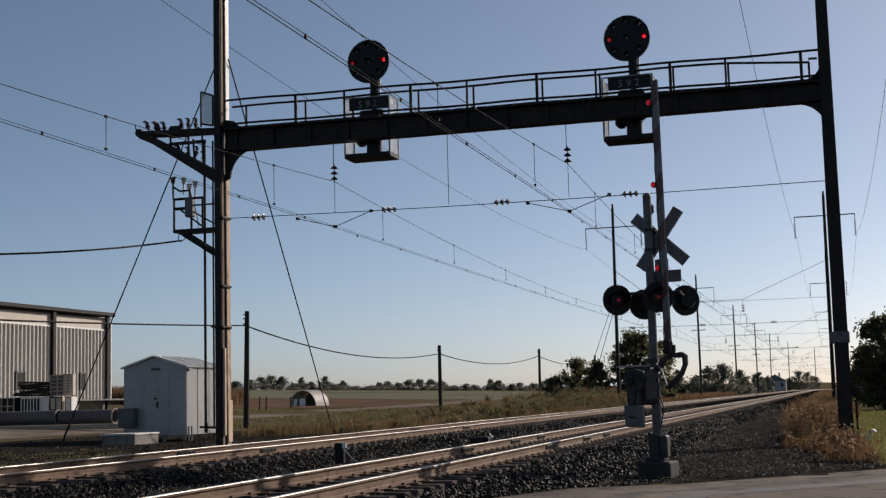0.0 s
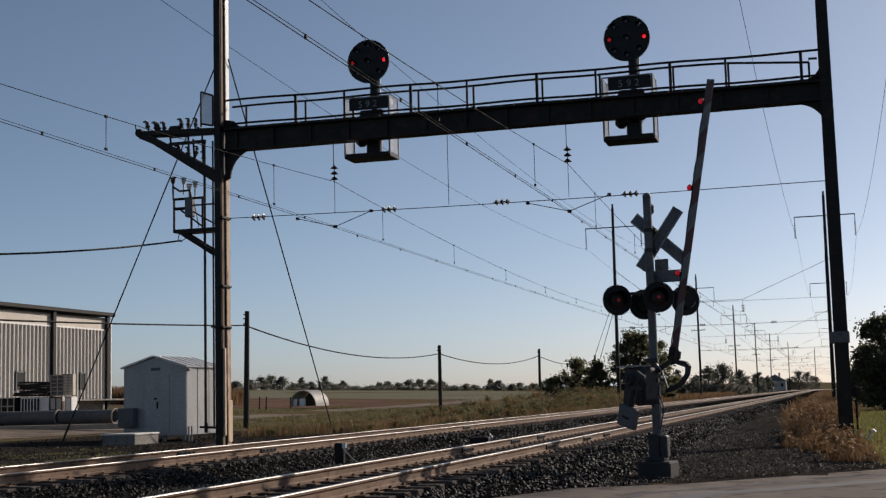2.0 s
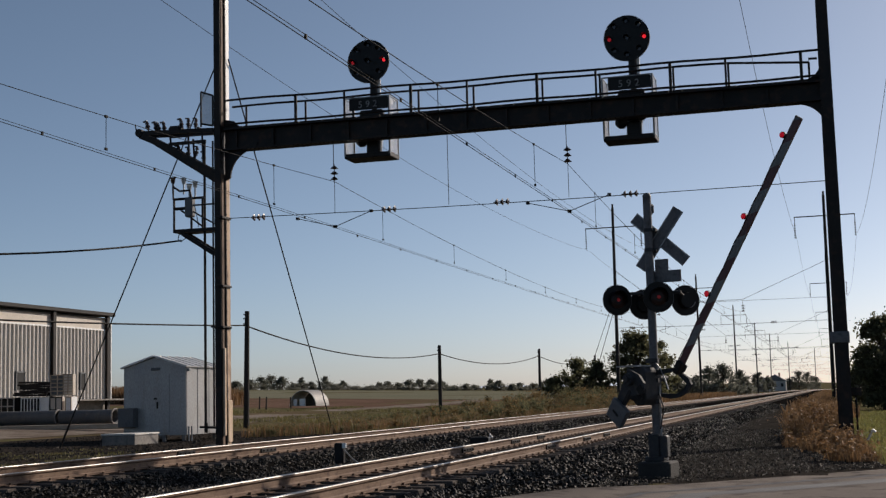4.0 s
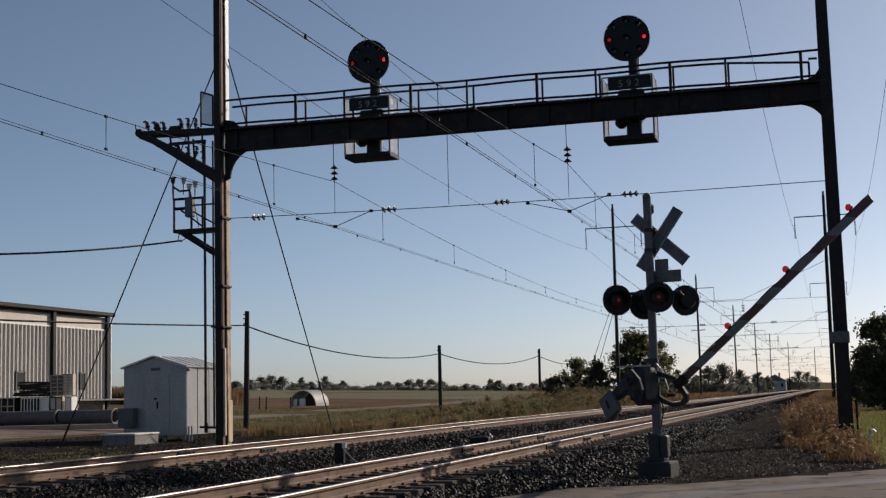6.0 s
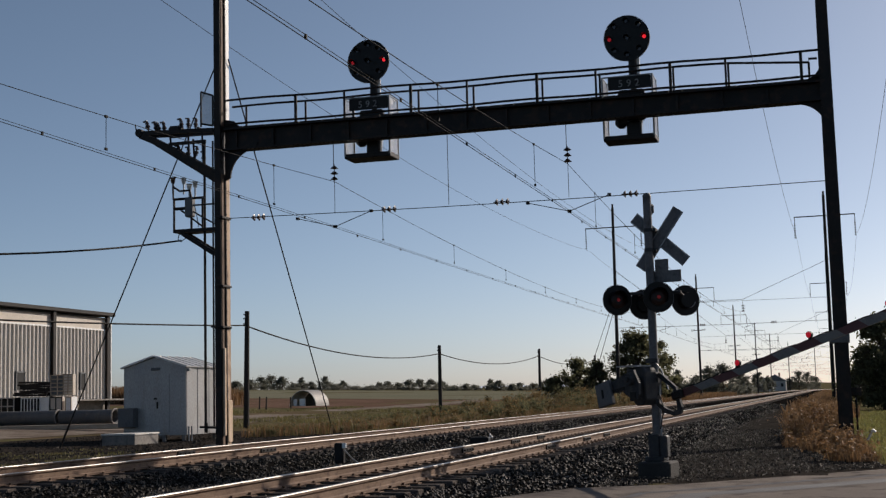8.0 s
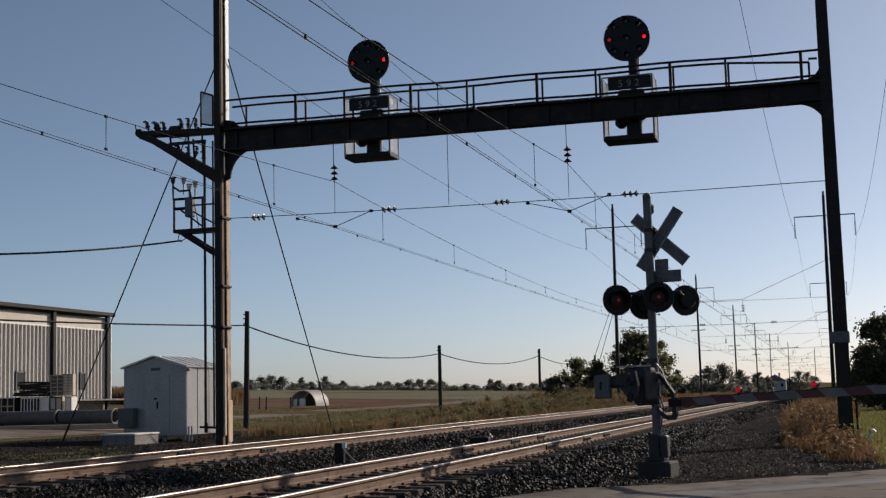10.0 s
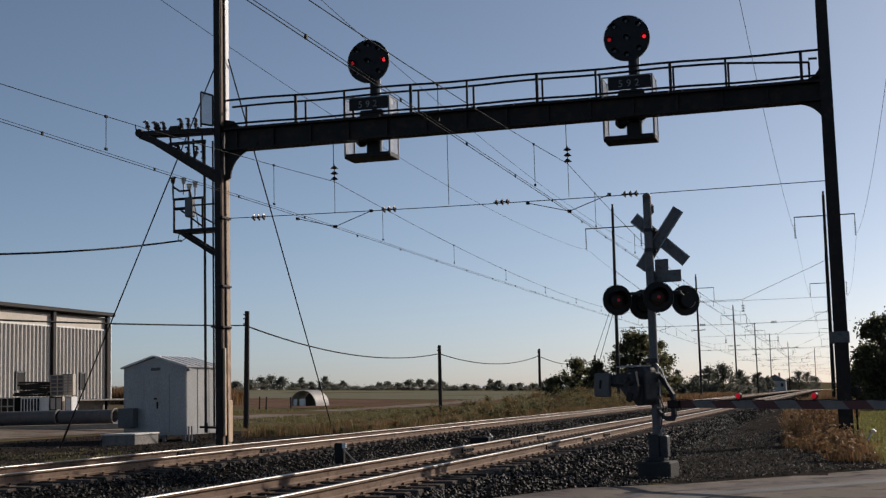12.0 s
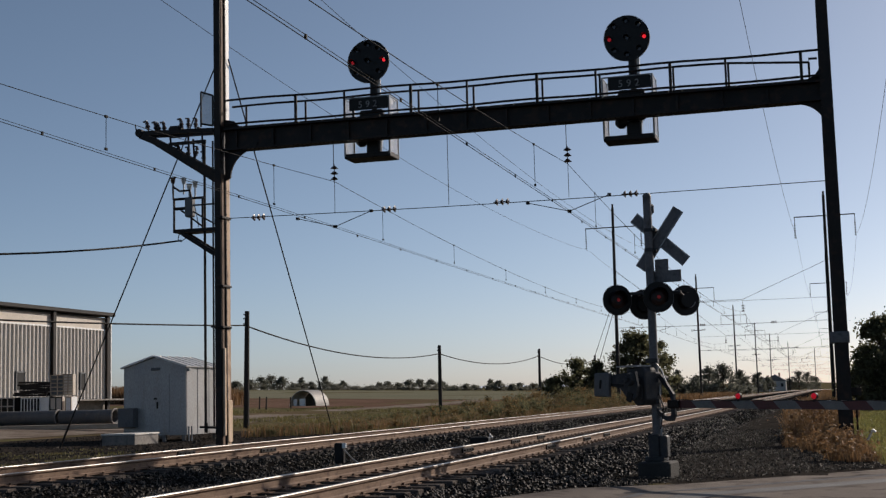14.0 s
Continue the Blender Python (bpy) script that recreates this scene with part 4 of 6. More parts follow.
def build_shed():
    s = thing("equipment_shed", "grey sheet-metal equipment shed with a shallow gable roof", "shed", (-22.06, 42.0, 0.0))
    w, d, z0, ze, zp = 2.48, 2.7, 0.38, 2.80, 3.18
    gable = [(-w, z0), (0, z0), (0, ze), (-w / 2, zp - 0.03), (-w, ze)]
    bm = B()
    slab(bm, gable, 0.05, Matrix.Translation((0, 0.025, 0)))
    front = part("front_wall", bm, SHED_PAINT, s, "grey metal gable wall")
    bm = B()
    slab(bm, gable, 0.05, Matrix.Translation((0, d - 0.025, 0)))
    part("back_wall", bm, SHED_PAINT, s)
    for x in (-0.025, -w + 0.025):
        bm = B()
        box(bm, (x, d / 2, (z0 + ze) / 2), (0.05, d - 0.1, ze - z0))
        side = part("side_wall", bm, SHED_PAINT, s, "sunlit grey side wall")
        bm = B()
        sg = 1 if x > -1 else -1
        for y in (0.06, 0.9, 1.8, 2.64):
            box(bm, (x + sg * 0.034, y, (z0 + ze) / 2), (0.018, 0.035, ze - z0 - 0.02))
        part("wall_seam", bm, SHED_PAINT, side)
    for sgn in (-1, 1):
        bm = B()
        half = w / 2 + 0.14
        m = Matrix.Translation((-w / 2, d / 2, zp)) @ pose(0, 0, 0, 0, sgn * math.degrees(math.atan2(zp - ze, w / 2)), 0)
        box(bm, m @ Vector((sgn * half / 2, 0, 0.015)), (half, d + 0.22, 0.03), m.to_3x3())
        roof = part("roof_slope", bm, BARE_METAL, s, "bright bare metal roof")
        for k in range(6):
            bm = B()
            box(bm, m @ Vector((sgn * half / 2, -d / 2 - 0.08 + k * (d + 0.16) / 5, 0.045)), (half, 0.05, 0.035), m.to_3x3())
            part("roof_rib", bm, BARE_METAL, roof)
    bm = B()
    box(bm, (-w / 2 + 0.05, -0.02, ze - 0.06), (0.36, 0.05, 0.1), bevel=0.01)
    part("gable_vent", bm, SHED_DARK, s, "small dark gable vent")
    bm = B()
    box(bm, (-w / 2 + 0.1, -0.012, 1.5), (1.0, 0.025, 2.1), bevel=0.008)
    door = part("door", bm, SHED_PAINT, s, "flush grey metal door")
    bm = B()
    box(bm, (-w / 2 + 0.13, -0.045, 1.45), (0.05, 0.05, 0.24), bevel=0.01)
    box(bm, (-w / 2 + 0.06, -0.05, 1.68), (0.12, 0.04, 0.06))
    part("door_handle", bm, BLACK_STEEL, door, "dark latch handle")
    bm = B()
    box(bm, (-w + 0.28, -0.2, 1.03), (0.62, 0.36, 0.68), bevel=0.02)
    part("meter_box", bm, SHED_DARK, s, "darker grey side cabinet")
    for x, y in ((-0.12, 0.1), (-0.12, 2.5), (-w + 0.15, 0.1), (-0.9, 0.1), (-1.3, 0.1), (-w + 0.15, 2.5)):
        bm = B()
        box(bm, (x, y, 0.22), (0.12, 0.12, 0.34))
        box(bm, (x, y, 0.07), (0.24, 0.24, 0.08))
        part("leg", bm, CONCRETE, s)
    bm = B()
    for y in (0.08, 0.3):
        rod(bm, (0.07, y, 0.1), (0.07, y, 0.68), 0.03, n=8)
    part("cable_riser", bm, GALVANISED, s)
    bm = B()
    box(bm, (0.06, 0.12, ze - 0.12), (0.1, 0.14, 0.1), bevel=0.02)
    part("wall_lamp", bm, GALVANISED, s, "small light fitting under the eave")


build_shed()


def build_vault():
    s = thing("cable_vault", "low concrete cable vault with a pale lid", "cable vault", (-22.0, 39.0, 0.05))
    bm = B()
    box(bm, (-1.0, 0.8, 0.2), (1.24, 1.6, 0.44), bevel=0.015)
    part("body", bm, CONCRETE, s)
    bm = B()
    box(bm, (-1.0, 0.8, 0.455), (1.30, 1.66, 0.06), bevel=0.01)
    part("lid", bm, mat("bright_lid_concrete", (0.55, 0.53, 0.50), (0.66, 0.64, 0.60), 0.8, 0, 3, 30, 0.2, dirt=(0.42, 0.40, 0.37)), s, "pale concrete lid")


build_vault()

# ---- warehouse ----


def build_warehouse():
    h = thing("warehouse", "long warehouse with pale ribbed siding and dark posts", "warehouse")
    x, y0, y1 = -46.0, 10.0, 76.9
    zt, zb = 7.35, 2.05
    bm = B()
    box(bm, (x - 0.15, (y0 + y1) / 2, (6.42 + 1.9) / 2), (0.2, y1 - y0, 6.42 - 1.9))
    wall = part("wall", bm, SIDING, h, "pale ribbed steel siding")
    bm = B()
    k = 0
    for i in range(int((y1 - 58) / 0.40)):
        y = y1 - 0.2 - i * 0.40
        rib = [(0, 0), (0.04, 0.10), (0.15, 0.10), (0.19, 0)]
        lo = [bm.verts.new((x - 0.05 + b, y - a, 1.9)) for a, b in rib]
        hi = [bm.verts.new((x - 0.05 + b, y - a, 6.42)) for a, b in rib]
        for p in range(3):
            bm.faces.new((lo[p], lo[p + 1], hi[p + 1], hi[p]))
    bmesh.ops.recalc_face_normals(bm, faces=bm.faces[:])
    tagged(part("siding_rib", bm, SIDING, wall), kind="stuff")
    bm = B()
    box(bm, (x - 10.2, y1 - 0.2, 4.4), (20.0, 0.2, 5.2))
    part("end_wall", bm, SIDING, h)
    bm = B()
    box(bm, (x - 0.1, (y0 + y1) / 2, 6.83), (0.15, y1 - y0, 0.82))
    part("clerestory_panel", bm, FASCIA, h, "cream translucent panel band")
    bm = B()
    box(bm, (x + 0.0, (y0 + y1) / 2, 6.44), (0.12, y1 - y0, 0.10))
    part("sill_trim", bm, WHITE, h, "white trim strip")
    bm = B()
    box(bm, (x + 0.05, (y0 + y1) / 2, 7.20), (0.10, y1 - y0, 0.06))
    part("rail_trim", bm, BLACK_STEEL, h)
    bm = B()
    box(bm, (x - 10, (y0 + y1) / 2 + 0.05, 7.48), (20.7, y1 - y0 + 0.2, 0.24), bevel=0.03)
    part("roof", bm, BLACK_STEEL, h, "dark flat roof edge")
    for y in (y1 - 0.5, y1 - 6.75, y1 - 13.0, y1 - 19.2):
        bm = B()
        box(bm, (x + 0.12, y, (7.36 + 1.0) / 2), (0.2, 0.3, 7.36 - 1.0))
        part("post", bm, BLACK_STEEL, h, "dark steel post")
    bm = B()
    box(bm, (x + 0.06, y1 - 0.08, 4.4), (0.2, 0.10, 5.0))
    part("corner_trim", bm, WHITE, h)
    bm = B()
    box(bm, (x + 0.6, (y0 + y1) / 2, 1.86), (1.5, y1 - y0, 0.10))
    part("dock_ledge", bm, CONCRETE, h, "narrow concrete dock ledge")
    bm = B()
    box(bm, (x - 0.3, (y0 + y1) / 2, 1.4), (0.3, y1 - y0, 0.9))
    part("plinth", bm, CONCRETE, h)
    for y, w in ((66.8, 0.85), (73.5, 0.55)):
        bm = B()
        box(bm, (x + 0.04, y, 3.03), (0.12, w, 1.0))
        part("window", bm, BLACK_PAINT, h, "small dark opening")
        bm = B()
        for dy in (-w / 2, w / 2):
            box(bm, (x + 0.06, y + dy, 3.03), (0.14, 0.09, 1.1))
        box(bm, (x + 0.06, y, 3.57), (0.14, w + 0.1, 0.09))
        part("window_frame", bm, SHED_DARK, h)


build_warehouse()


LANE = [(-33, 46), (-35, 64), (-36, 80), (-38.6, 100), (-39.8, 118), (-41, 132), (-44.5, 160), (-54, 220), (-70, 330)]


def lane_x(y):
    return float(np.interp(y, [p[1] for p in LANE], [p[0] for p in LANE]))


def build_yard():
    def patch(x, y):
        return ground_z(x, y) + 0.02
    strip("dirt_lot", [(-38, 20), (-37, 40), (-36, 57), (-37.5, 66), (-39, 80)], 7.0, patch, DIRT, "brown gravel and dirt yard before the warehouse", "yard")
    strip("farm_lane", LANE, 1.9, patch, DIRT, "pale dirt farm lane through the field", "lane")
    strip("service_gravel", [(-24, 10), (-22.5, 25), (-22.5, 40), (-22.5, 48), (-24, 54)], 6.0, lambda x, y: ground_z(x, y) + 0.03, mat("grey_service_gravel", (0.028, 0.024, 0.021), (0.052, 0.043, 0.036), 0.95, 0, 0.8, 14, 1.0, dirt=(0.03, 0.026, 0.022), spec=0.0), "dark grey gravel round the equipment shed", "gravel")
    # two lengths of large pipe
    for y, xa, xb, r in ((56.0, -40.6, -36.3, 0.35), (56.0, -36.15, -33.2, 0.34)):
        p = thing("drain_pipe", "large dark drain pipe lying on the yard", "pipe", group="drain pipes")
        z = ground_z(-37, 56) + r + 0.08
        bm = B()
        n = 28
        rings = []
        for x, rr in ((xa, r), (xb, r), (xb, r - 0.05), (xa, r - 0.05)):
            rings.append([bm.verts.new((x, y + rr * math.cos(6.2832 * k / n), z + rr * math.sin(6.2832 * k / n))) for k in range(n)])
        for a, b in zip(rings, rings[1:] + rings[:1]):
            for k in range(n):
                bm.faces.new((a[k], a[(k + 1) % n], b[(k + 1) % n], b[k]))
        bmesh.ops.recalc_face_normals(bm, faces=bm.faces[:])
        part("barrel", bm, PIPE_GREY, p)
        bm = B()
        pts = [(xb, y + (r + 0.02) * math.cos(6.2832 * k / 28), z + (r + 0.02) * math.sin(6.2832 * k / 28)) for k in range(29)]
        tube(bm, pts, 0.045, 6)
        part("rim", bm, CONCRETE, p, "pale worn pipe rim")
    # long timber sill
    bm = B()
    box(bm, (-34.0, 51.5, ground_z(-34, 51.5) + 0.12), (9.0, 0.35, 0.22), bevel=0.02)
    tagged(part("timber_sill", bm, TIMBER), "long pale timber laid along the yard edge", "timber")
    # stacked pallets
    rnd2 = random.Random(5)
    pal = thing("pallet", "weathered wooden pallet in a stack", "pallet", group="stacked pallets")
    for k in range(6):
        bm = B()
        box(bm, (0, -0.5 + k * 0.2, 0.13), (1.2, 0.12, 0.025))
        part("deck_board", bm, TIMBER, pal)
    for x in (-0.55, 0, 0.55):
        bm = B()
        box(bm, (x, 0, 0.065), (0.07, 1.1, 0.10))
        part("runner", bm, TIMBER, pal)
    first = True
    for sx, n in ((-44.1, 9), (-42.85, 9), (-41.6, 9), (-40.35, 9)):
        for k in range(n):
            m = pose(sx + rnd2.uniform(-0.06, 0.06) + 1.4, 60.4 + rnd2.uniform(-0.05, 0.05), ground_z(-41, 60.4) + 0.03 + k * 0.15, 0, 0, rnd2.uniform(-4, 4))
            if first:
                pal.matrix_basis, first = m, False
            else:
                copy_thing(pal, m)
    # wrapped crates and frames on top and beside
    def crate(x, y, z, sx, sy, sz, m, lab, cells, bars=3, edge=None):
        c = thing("crate", lab, "crate", (x, y, z), group="goods in the yard")
        bm = B()
        box(bm, (0, 0, sz / 2), (sx, sy, sz), bevel=0.02)
        part("body", bm, m, c)
        for i in range(cells + 1):
            bm = B()
            box(bm, (-sx / 2 + sx * i / cells, -sy / 2 - 0.01, sz / 2), (0.05, 0.04, sz))
            part("upright", bm, edge or FASCIA, c)
        for i in range(bars):
            bm = B()
            box(bm, (0, -sy / 2 - 0.015, sz * i / (bars - 1) * 0.96 + 0.03), (sx, 0.04, 0.05))
            part("crossbar", bm, edge or FASCIA, c)
    gz = ground_z(-41, 60.4) + 1.42
    crate(-38.25, 60.0, gz, 0.55, 0.3, 1.1, FASCIA, "cream slatted crate on the stacked pallets", 2, 8, TIMBER)
    crate(-38.95, 60.15, gz, 0.80, 0.4, 1.08, SHED_DARK, "grey slatted crate beside the cream one", 2, 6, TIMBER)
    crate(-41.6, 59.2, gz - 1.38, 1.5, 0.6, 1.34, BLACK_PAINT, "dark framed goods crate near the pipes", 4, 4)
    crate(-39.85, 59.2, gz - 1.38, 1.1, 0.6, 1.3, BLACK_PAINT, "dark goods crate with pale upright slats", 6, 2, WHITE)
    crate(-39.03, 59.2, gz - 1.38, 0.5, 0.6, 1.3, WHITE, "white wrapped goods crate on the ground", 1, 2, WHITE)
    crate(-38.35, 59.2, gz - 1.38, 0.7, 0.6, 1.3, FASCIA, "cream goods crate with dark edges", 2, 3, BLACK_STEEL)
    crate(-37.62, 59.2, gz - 1.38, 0.32, 0.6, 1.3, WHITE, "narrow white wrapped goods crate", 1, 2, TIMBER)
    bm = B()
    for i in range(14):
        box(bm, (-40.4 + rnd2.uniform(-0.2, 0.2), 59.9 + 0.07 * i, gz + 0.06 + 0.11 * (i % 7)), (2.0, 0.1, 0.1), pose(0, 0, 0, 0, rnd2.uniform(-2, 2), 0).to_3x3())
    tagged(part("steel_stack", bm, BLACK_STEEL), "dark stack of steel sections on the pallets", "steel stack")


build_yard()


def build_hut():
    p = thing("hoop_hut", "small arched corrugated hut with an open front", "hut", (-46.05, 110.0, 0.95))
    n, r, d = 16, 1.38, 2.3
    bm = B()
    rows = []
    for i in range(21):
        y = d * i / 20
        rows.append([bm.verts.new(((r + 0.03 * (i % 2)) * 0.98 * math.cos(math.pi * k / n), y, (r + 0.03 * (i % 2)) * math.sin(math.pi * k / n))) for k in range(n + 1)])
    for a, b in zip(rows, rows[1:]):
        for k in range(n):
            bm.faces.new((a[k], a[k + 1], b[k + 1], b[k]))
    p_ob = part("shell", bm, SIDING, p, "corrugated pale arched shell")
    mod = p_ob.modifiers.new("thick", "SOLIDIFY")
    mod.thickness = 0.05
    # back wall in a dark tone that stands in for the shade inside
    bm = B()
    slab(bm, [(0.94 * r * math.cos(math.pi * k / n), r * 0.96 * math.sin(math.pi * k / n)) for k in range(n + 1)], 0.06, Matrix.Translation((0, d - 0.1, 0)))
    part("back_wall", bm, SHED_DARK, p)
    bm = B()
    box(bm, (-0.2, 0.3, 0.35), (0.6, 0.1, 0.65))
    part("half_wall", bm, WHITE, p, "white half-height front panel")
    bm = B()
    box(bm, (-0.95, 0.3, 0.35), (0.35, 0.1, 0.6))
    part("half_wall", bm, WHITE, p, "white half-height front panel")
    p.rotation_euler = (0, 0, radians(-9))
    rnd3 = random.Random(2)
    f0 = thing("fence_post", "thin dark wooden fence post in the grass", "fence post", group="field fence posts")
    bm = B()
    rod(bm, (0, 0, -0.2), (0, 0, 1.1), 0.07, 0.06, n=7)
    part("stake", bm, POLE_WOOD, f0)
    spots = [(-46.5, 103.0), (-47.4, 103.6), (-42.9, 100.0), (-49.5, 100.5), (-50.5, 99), (-52, 96)]
    for i, (x, y) in enumerate(spots):
        m = pose(x, y, ground_z(x, y), 0, rnd3.uniform(-3, 3), 0)
        if i == 0:
            f0.matrix_basis = m
        else:
            copy_thing(f0, m)


build_hut()


# ---- trackside bits ----
def build_trackside():
    t = thing("switch_stand", "small dark trackside signal stake between the tracks", "trackside marker", (-9.9, 25.6, 0.1))
    bm = B()
    box(bm, (0, 0, 0.28), (0.2, 0.14, 0.42), bevel=0.02)
    part("case", bm, BLACK_STEEL, t)
    bm = B()
    box(bm, (0.12, -0.05, 0.44), (0.08, 0.05, 0.1))
    part("tag", bm, WHITE, t, "small white tag")
    bm = B()
    tube(bm, [(0.1, 0, 0.35), (0.25, 0.1, 0.15), (0.4, 0.2, 0.02)], 0.015)
    rod(bm, (-0.08, 0, 0.0), (-0.08, 0, 0.35), 0.02, n=6)
    part("lead", bm, GALVANISED, t)
    t2 = thing("impedance_box", "dark low box beside the rail with a white tag", "trackside box", (-8.9, 33.2, 0.1))
    bm = B()
    box(bm, (0, 0, 0.24), (0.5, 0.35, 0.16), bevel=0.02)
    part("case", bm, BLACK_STEEL, t2)
    bm = B()
    tube(bm, [(0.24, -0.1, 0.2), (0.3, -0.12, 0.4), (0.36, -0.12, 0.3)], 0.02)
    part("tag", bm, WHITE, t2, "white cable loop")
    e = thing("column_meter_box", "small dark box mounted beside the near column", "meter box", (0.48, 36.2, 0))
    bm = B()
    box(bm, (0.12, 0, 1.35), (0.26, 0.2, 0.22), bevel=0.02)
    rod(bm, (0.1, 0.02, -0.5), (0.1, 0.02, 1.3), 0.03, n=6)
    part("case", bm, BLACK_STEEL, e)


build_trackside()


# ---- plants ----
def leaf_cloud(rs, centres, radii, count, size, flat=0.75):
    """Small leaf quads scattered through clumps, in numpy."""
    k = rs.randint(0, len(centres), count)
    d = rs.normal(size=(count, 3))
    d /= np.linalg.norm(d, axis=1, keepdims=True)
    rad = np.abs(rs.normal(0, 0.72, count))
    c = centres[k] + d * (radii[k] * rad)[:, None] * np.array([1, 1, flat])
    a = rs.normal(size=(count, 3))
    a /= np.linalg.norm(a, axis=1, keepdims=True)
    b = np.cross(a, rs.normal(size=(count, 3)))
    b /= np.linalg.norm(b, axis=1, keepdims=True)
    s = (size * rs.uniform(0.6, 1.3, count))[:, None]
    q = np.stack([c - a * s, c + b * s * 0.55, c + a * s, c - b * s * 0.55], 1)
    f = np.arange(count * 4).reshape(-1, 4)
    return q.reshape(-1, 3), f


def tree(name, x, y, z, height, spread, seed, leaves=9000, leaf=0.16, trunk=0.25, label="", category="tree", group="", low=0.18, material=None):
    rs = np.random.RandomState(seed)
    t = thing(name, label, category, (x, y, z), group=group)
    bm = B()
    pts = [(0, 0, -0.2), (rs.uniform(-0.1, 0.1), rs.uniform(-0.1, 0.1), height * 0.3), (rs.uniform(-0.3, 0.3), rs.uniform(-0.3, 0.3), height * 0.72)]
    rod(bm, pts[0], pts[1], height * 0.028, height * 0.02, n=8)
    rod(bm, pts[1], pts[2], height * 0.02, height * 0.007, n=7)
    cents, rads = [], []
    n = 46 + int(spread * 10)
    for i in range(n):
        u = rs.uniform(0, 1)
        h = height * (low + (0.93 - low) * u)
        env = spread * (0.55 + 0.45 * math.sin(math.pi * min(1, (u + 0.25) / 1.15))) * (1 - 0.55 * max(0, u - 0.55) / 0.45)
        a, r = rs.uniform(0, 6.28), env * rs.uniform(0.25, 0.95)
        p = (r * math.cos(a), r * math.sin(a), h)
        cents.append(p)
        rads.append(spread * rs.uniform(0.12, 0.27))
        base = Vector(pts[0]).lerp(Vector(pts[1]), rs.uniform(0.6, 1)) if u < 0.5 else Vector(pts[1]).lerp(Vector(pts[2]), rs.uniform(0, 0.9))
        rod(bm, base, Vector(p), height * 0.008, height * 0.003, n=5)
    part("trunk", bm, BARK, t, "bare branching trunk")
    v, f = leaf_cloud(rs, np.array(cents), np.array(rads), leaves, leaf)
    cloud("crown", v.tolist(), f.tolist(), material or LEAF, t)
    return t


# trees behind the far track, beside the second pole
tree("tree", -18.7, 131.0, 0.2, 7.7, 3.5, 11, 20000, 0.14, label="leafy roadside tree with an uneven crown", group="trackside trees", low=0.14)
tree("tree", -16.9, 134.0, 0.2, 6.6, 2.2, 12, 9000, 0.14, label="smaller leafy tree beside the pole", group="trackside trees", low=0.12)
tree("tree", -24.6, 131.0, 0.2, 4.9, 2.7, 13, 12000, 0.13, label="low bushy tree in the hedge", group="trackside trees", low=0.08)
tree("tree", -22.2, 129.0, 0.2, 4.5, 2.0, 14, 9000, 0.13, label="low spreading bush in the hedge", group="trackside trees", low=0.05)
tree("tree", -26.6, 128.0, 0.2, 3.1, 1.8, 15, 6000, 0.12, label="small bush at the end of the hedge", group="trackside trees", low=0.05)
# broad tree on the near side
tree("tree", 3.75, 104.0, -0.3, 7.3, 3.2, 21, 24000, 0.14, label="large dark green tree on the grass", group="near-side trees", low=0.06)
tree("tree", 7.2, 108.0, -0.3, 8.0, 4.6, 22, 22000, 0.15, label="large dark green tree behind the first", group="near-side trees", low=0.06)
tree("tree", 2.6, 122.0, -0.3, 4.0, 2.4, 23, 7000, 0.14, label="low bush beside the near pole line", group="near-side trees", low=0.05)
# woods further along the line
far = [(-19.6, 250, 6.3, 4.0), (-22.6, 254, 6.1, 3.2), (-16.8, 256, 5.0, 2.6), (-28.0, 250, 5.2, 1.5), (-25.4, 258, 4.2, 2.6), (-31, 264, 3.8, 3.5), (-20.2, 380, 6.2, 2.8), (-17.6, 386, 4.6, 2.4),
       (-12.6, 540, 8.2, 4.6), (-9.6, 546, 7.6, 4.2), (-6.6, 552, 5.6, 3.4), (-16.5, 538, 5.0, 3.0), (22, 600, 8, 7), (34, 610, 8, 8), (46, 600, 7, 7), (9, 250, 5.5, 4.5), (7, 330, 6.0, 5.0), (-34, 300, 4.2, 4.0), (-38, 310, 4.0, 4.0), (-43, 320, 3.6, 4)]
for i, (x, y, h, s) in enumerate(far):
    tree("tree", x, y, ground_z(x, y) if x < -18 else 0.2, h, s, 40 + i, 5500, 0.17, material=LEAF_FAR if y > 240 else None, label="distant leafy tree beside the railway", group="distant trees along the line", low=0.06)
# tree line across the fields
rsx = np.random.RandomState(77)


def far_tree(bearing, depth, h, s, seed):
    """A tree far off in the fields, by its bearing in degrees west of the line."""
    a = -radians(bearing)
    x, y = depth * math.sin(a), depth * math.cos(a)
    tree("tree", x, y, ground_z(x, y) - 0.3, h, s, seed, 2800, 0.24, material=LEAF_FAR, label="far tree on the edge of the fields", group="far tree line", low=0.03)


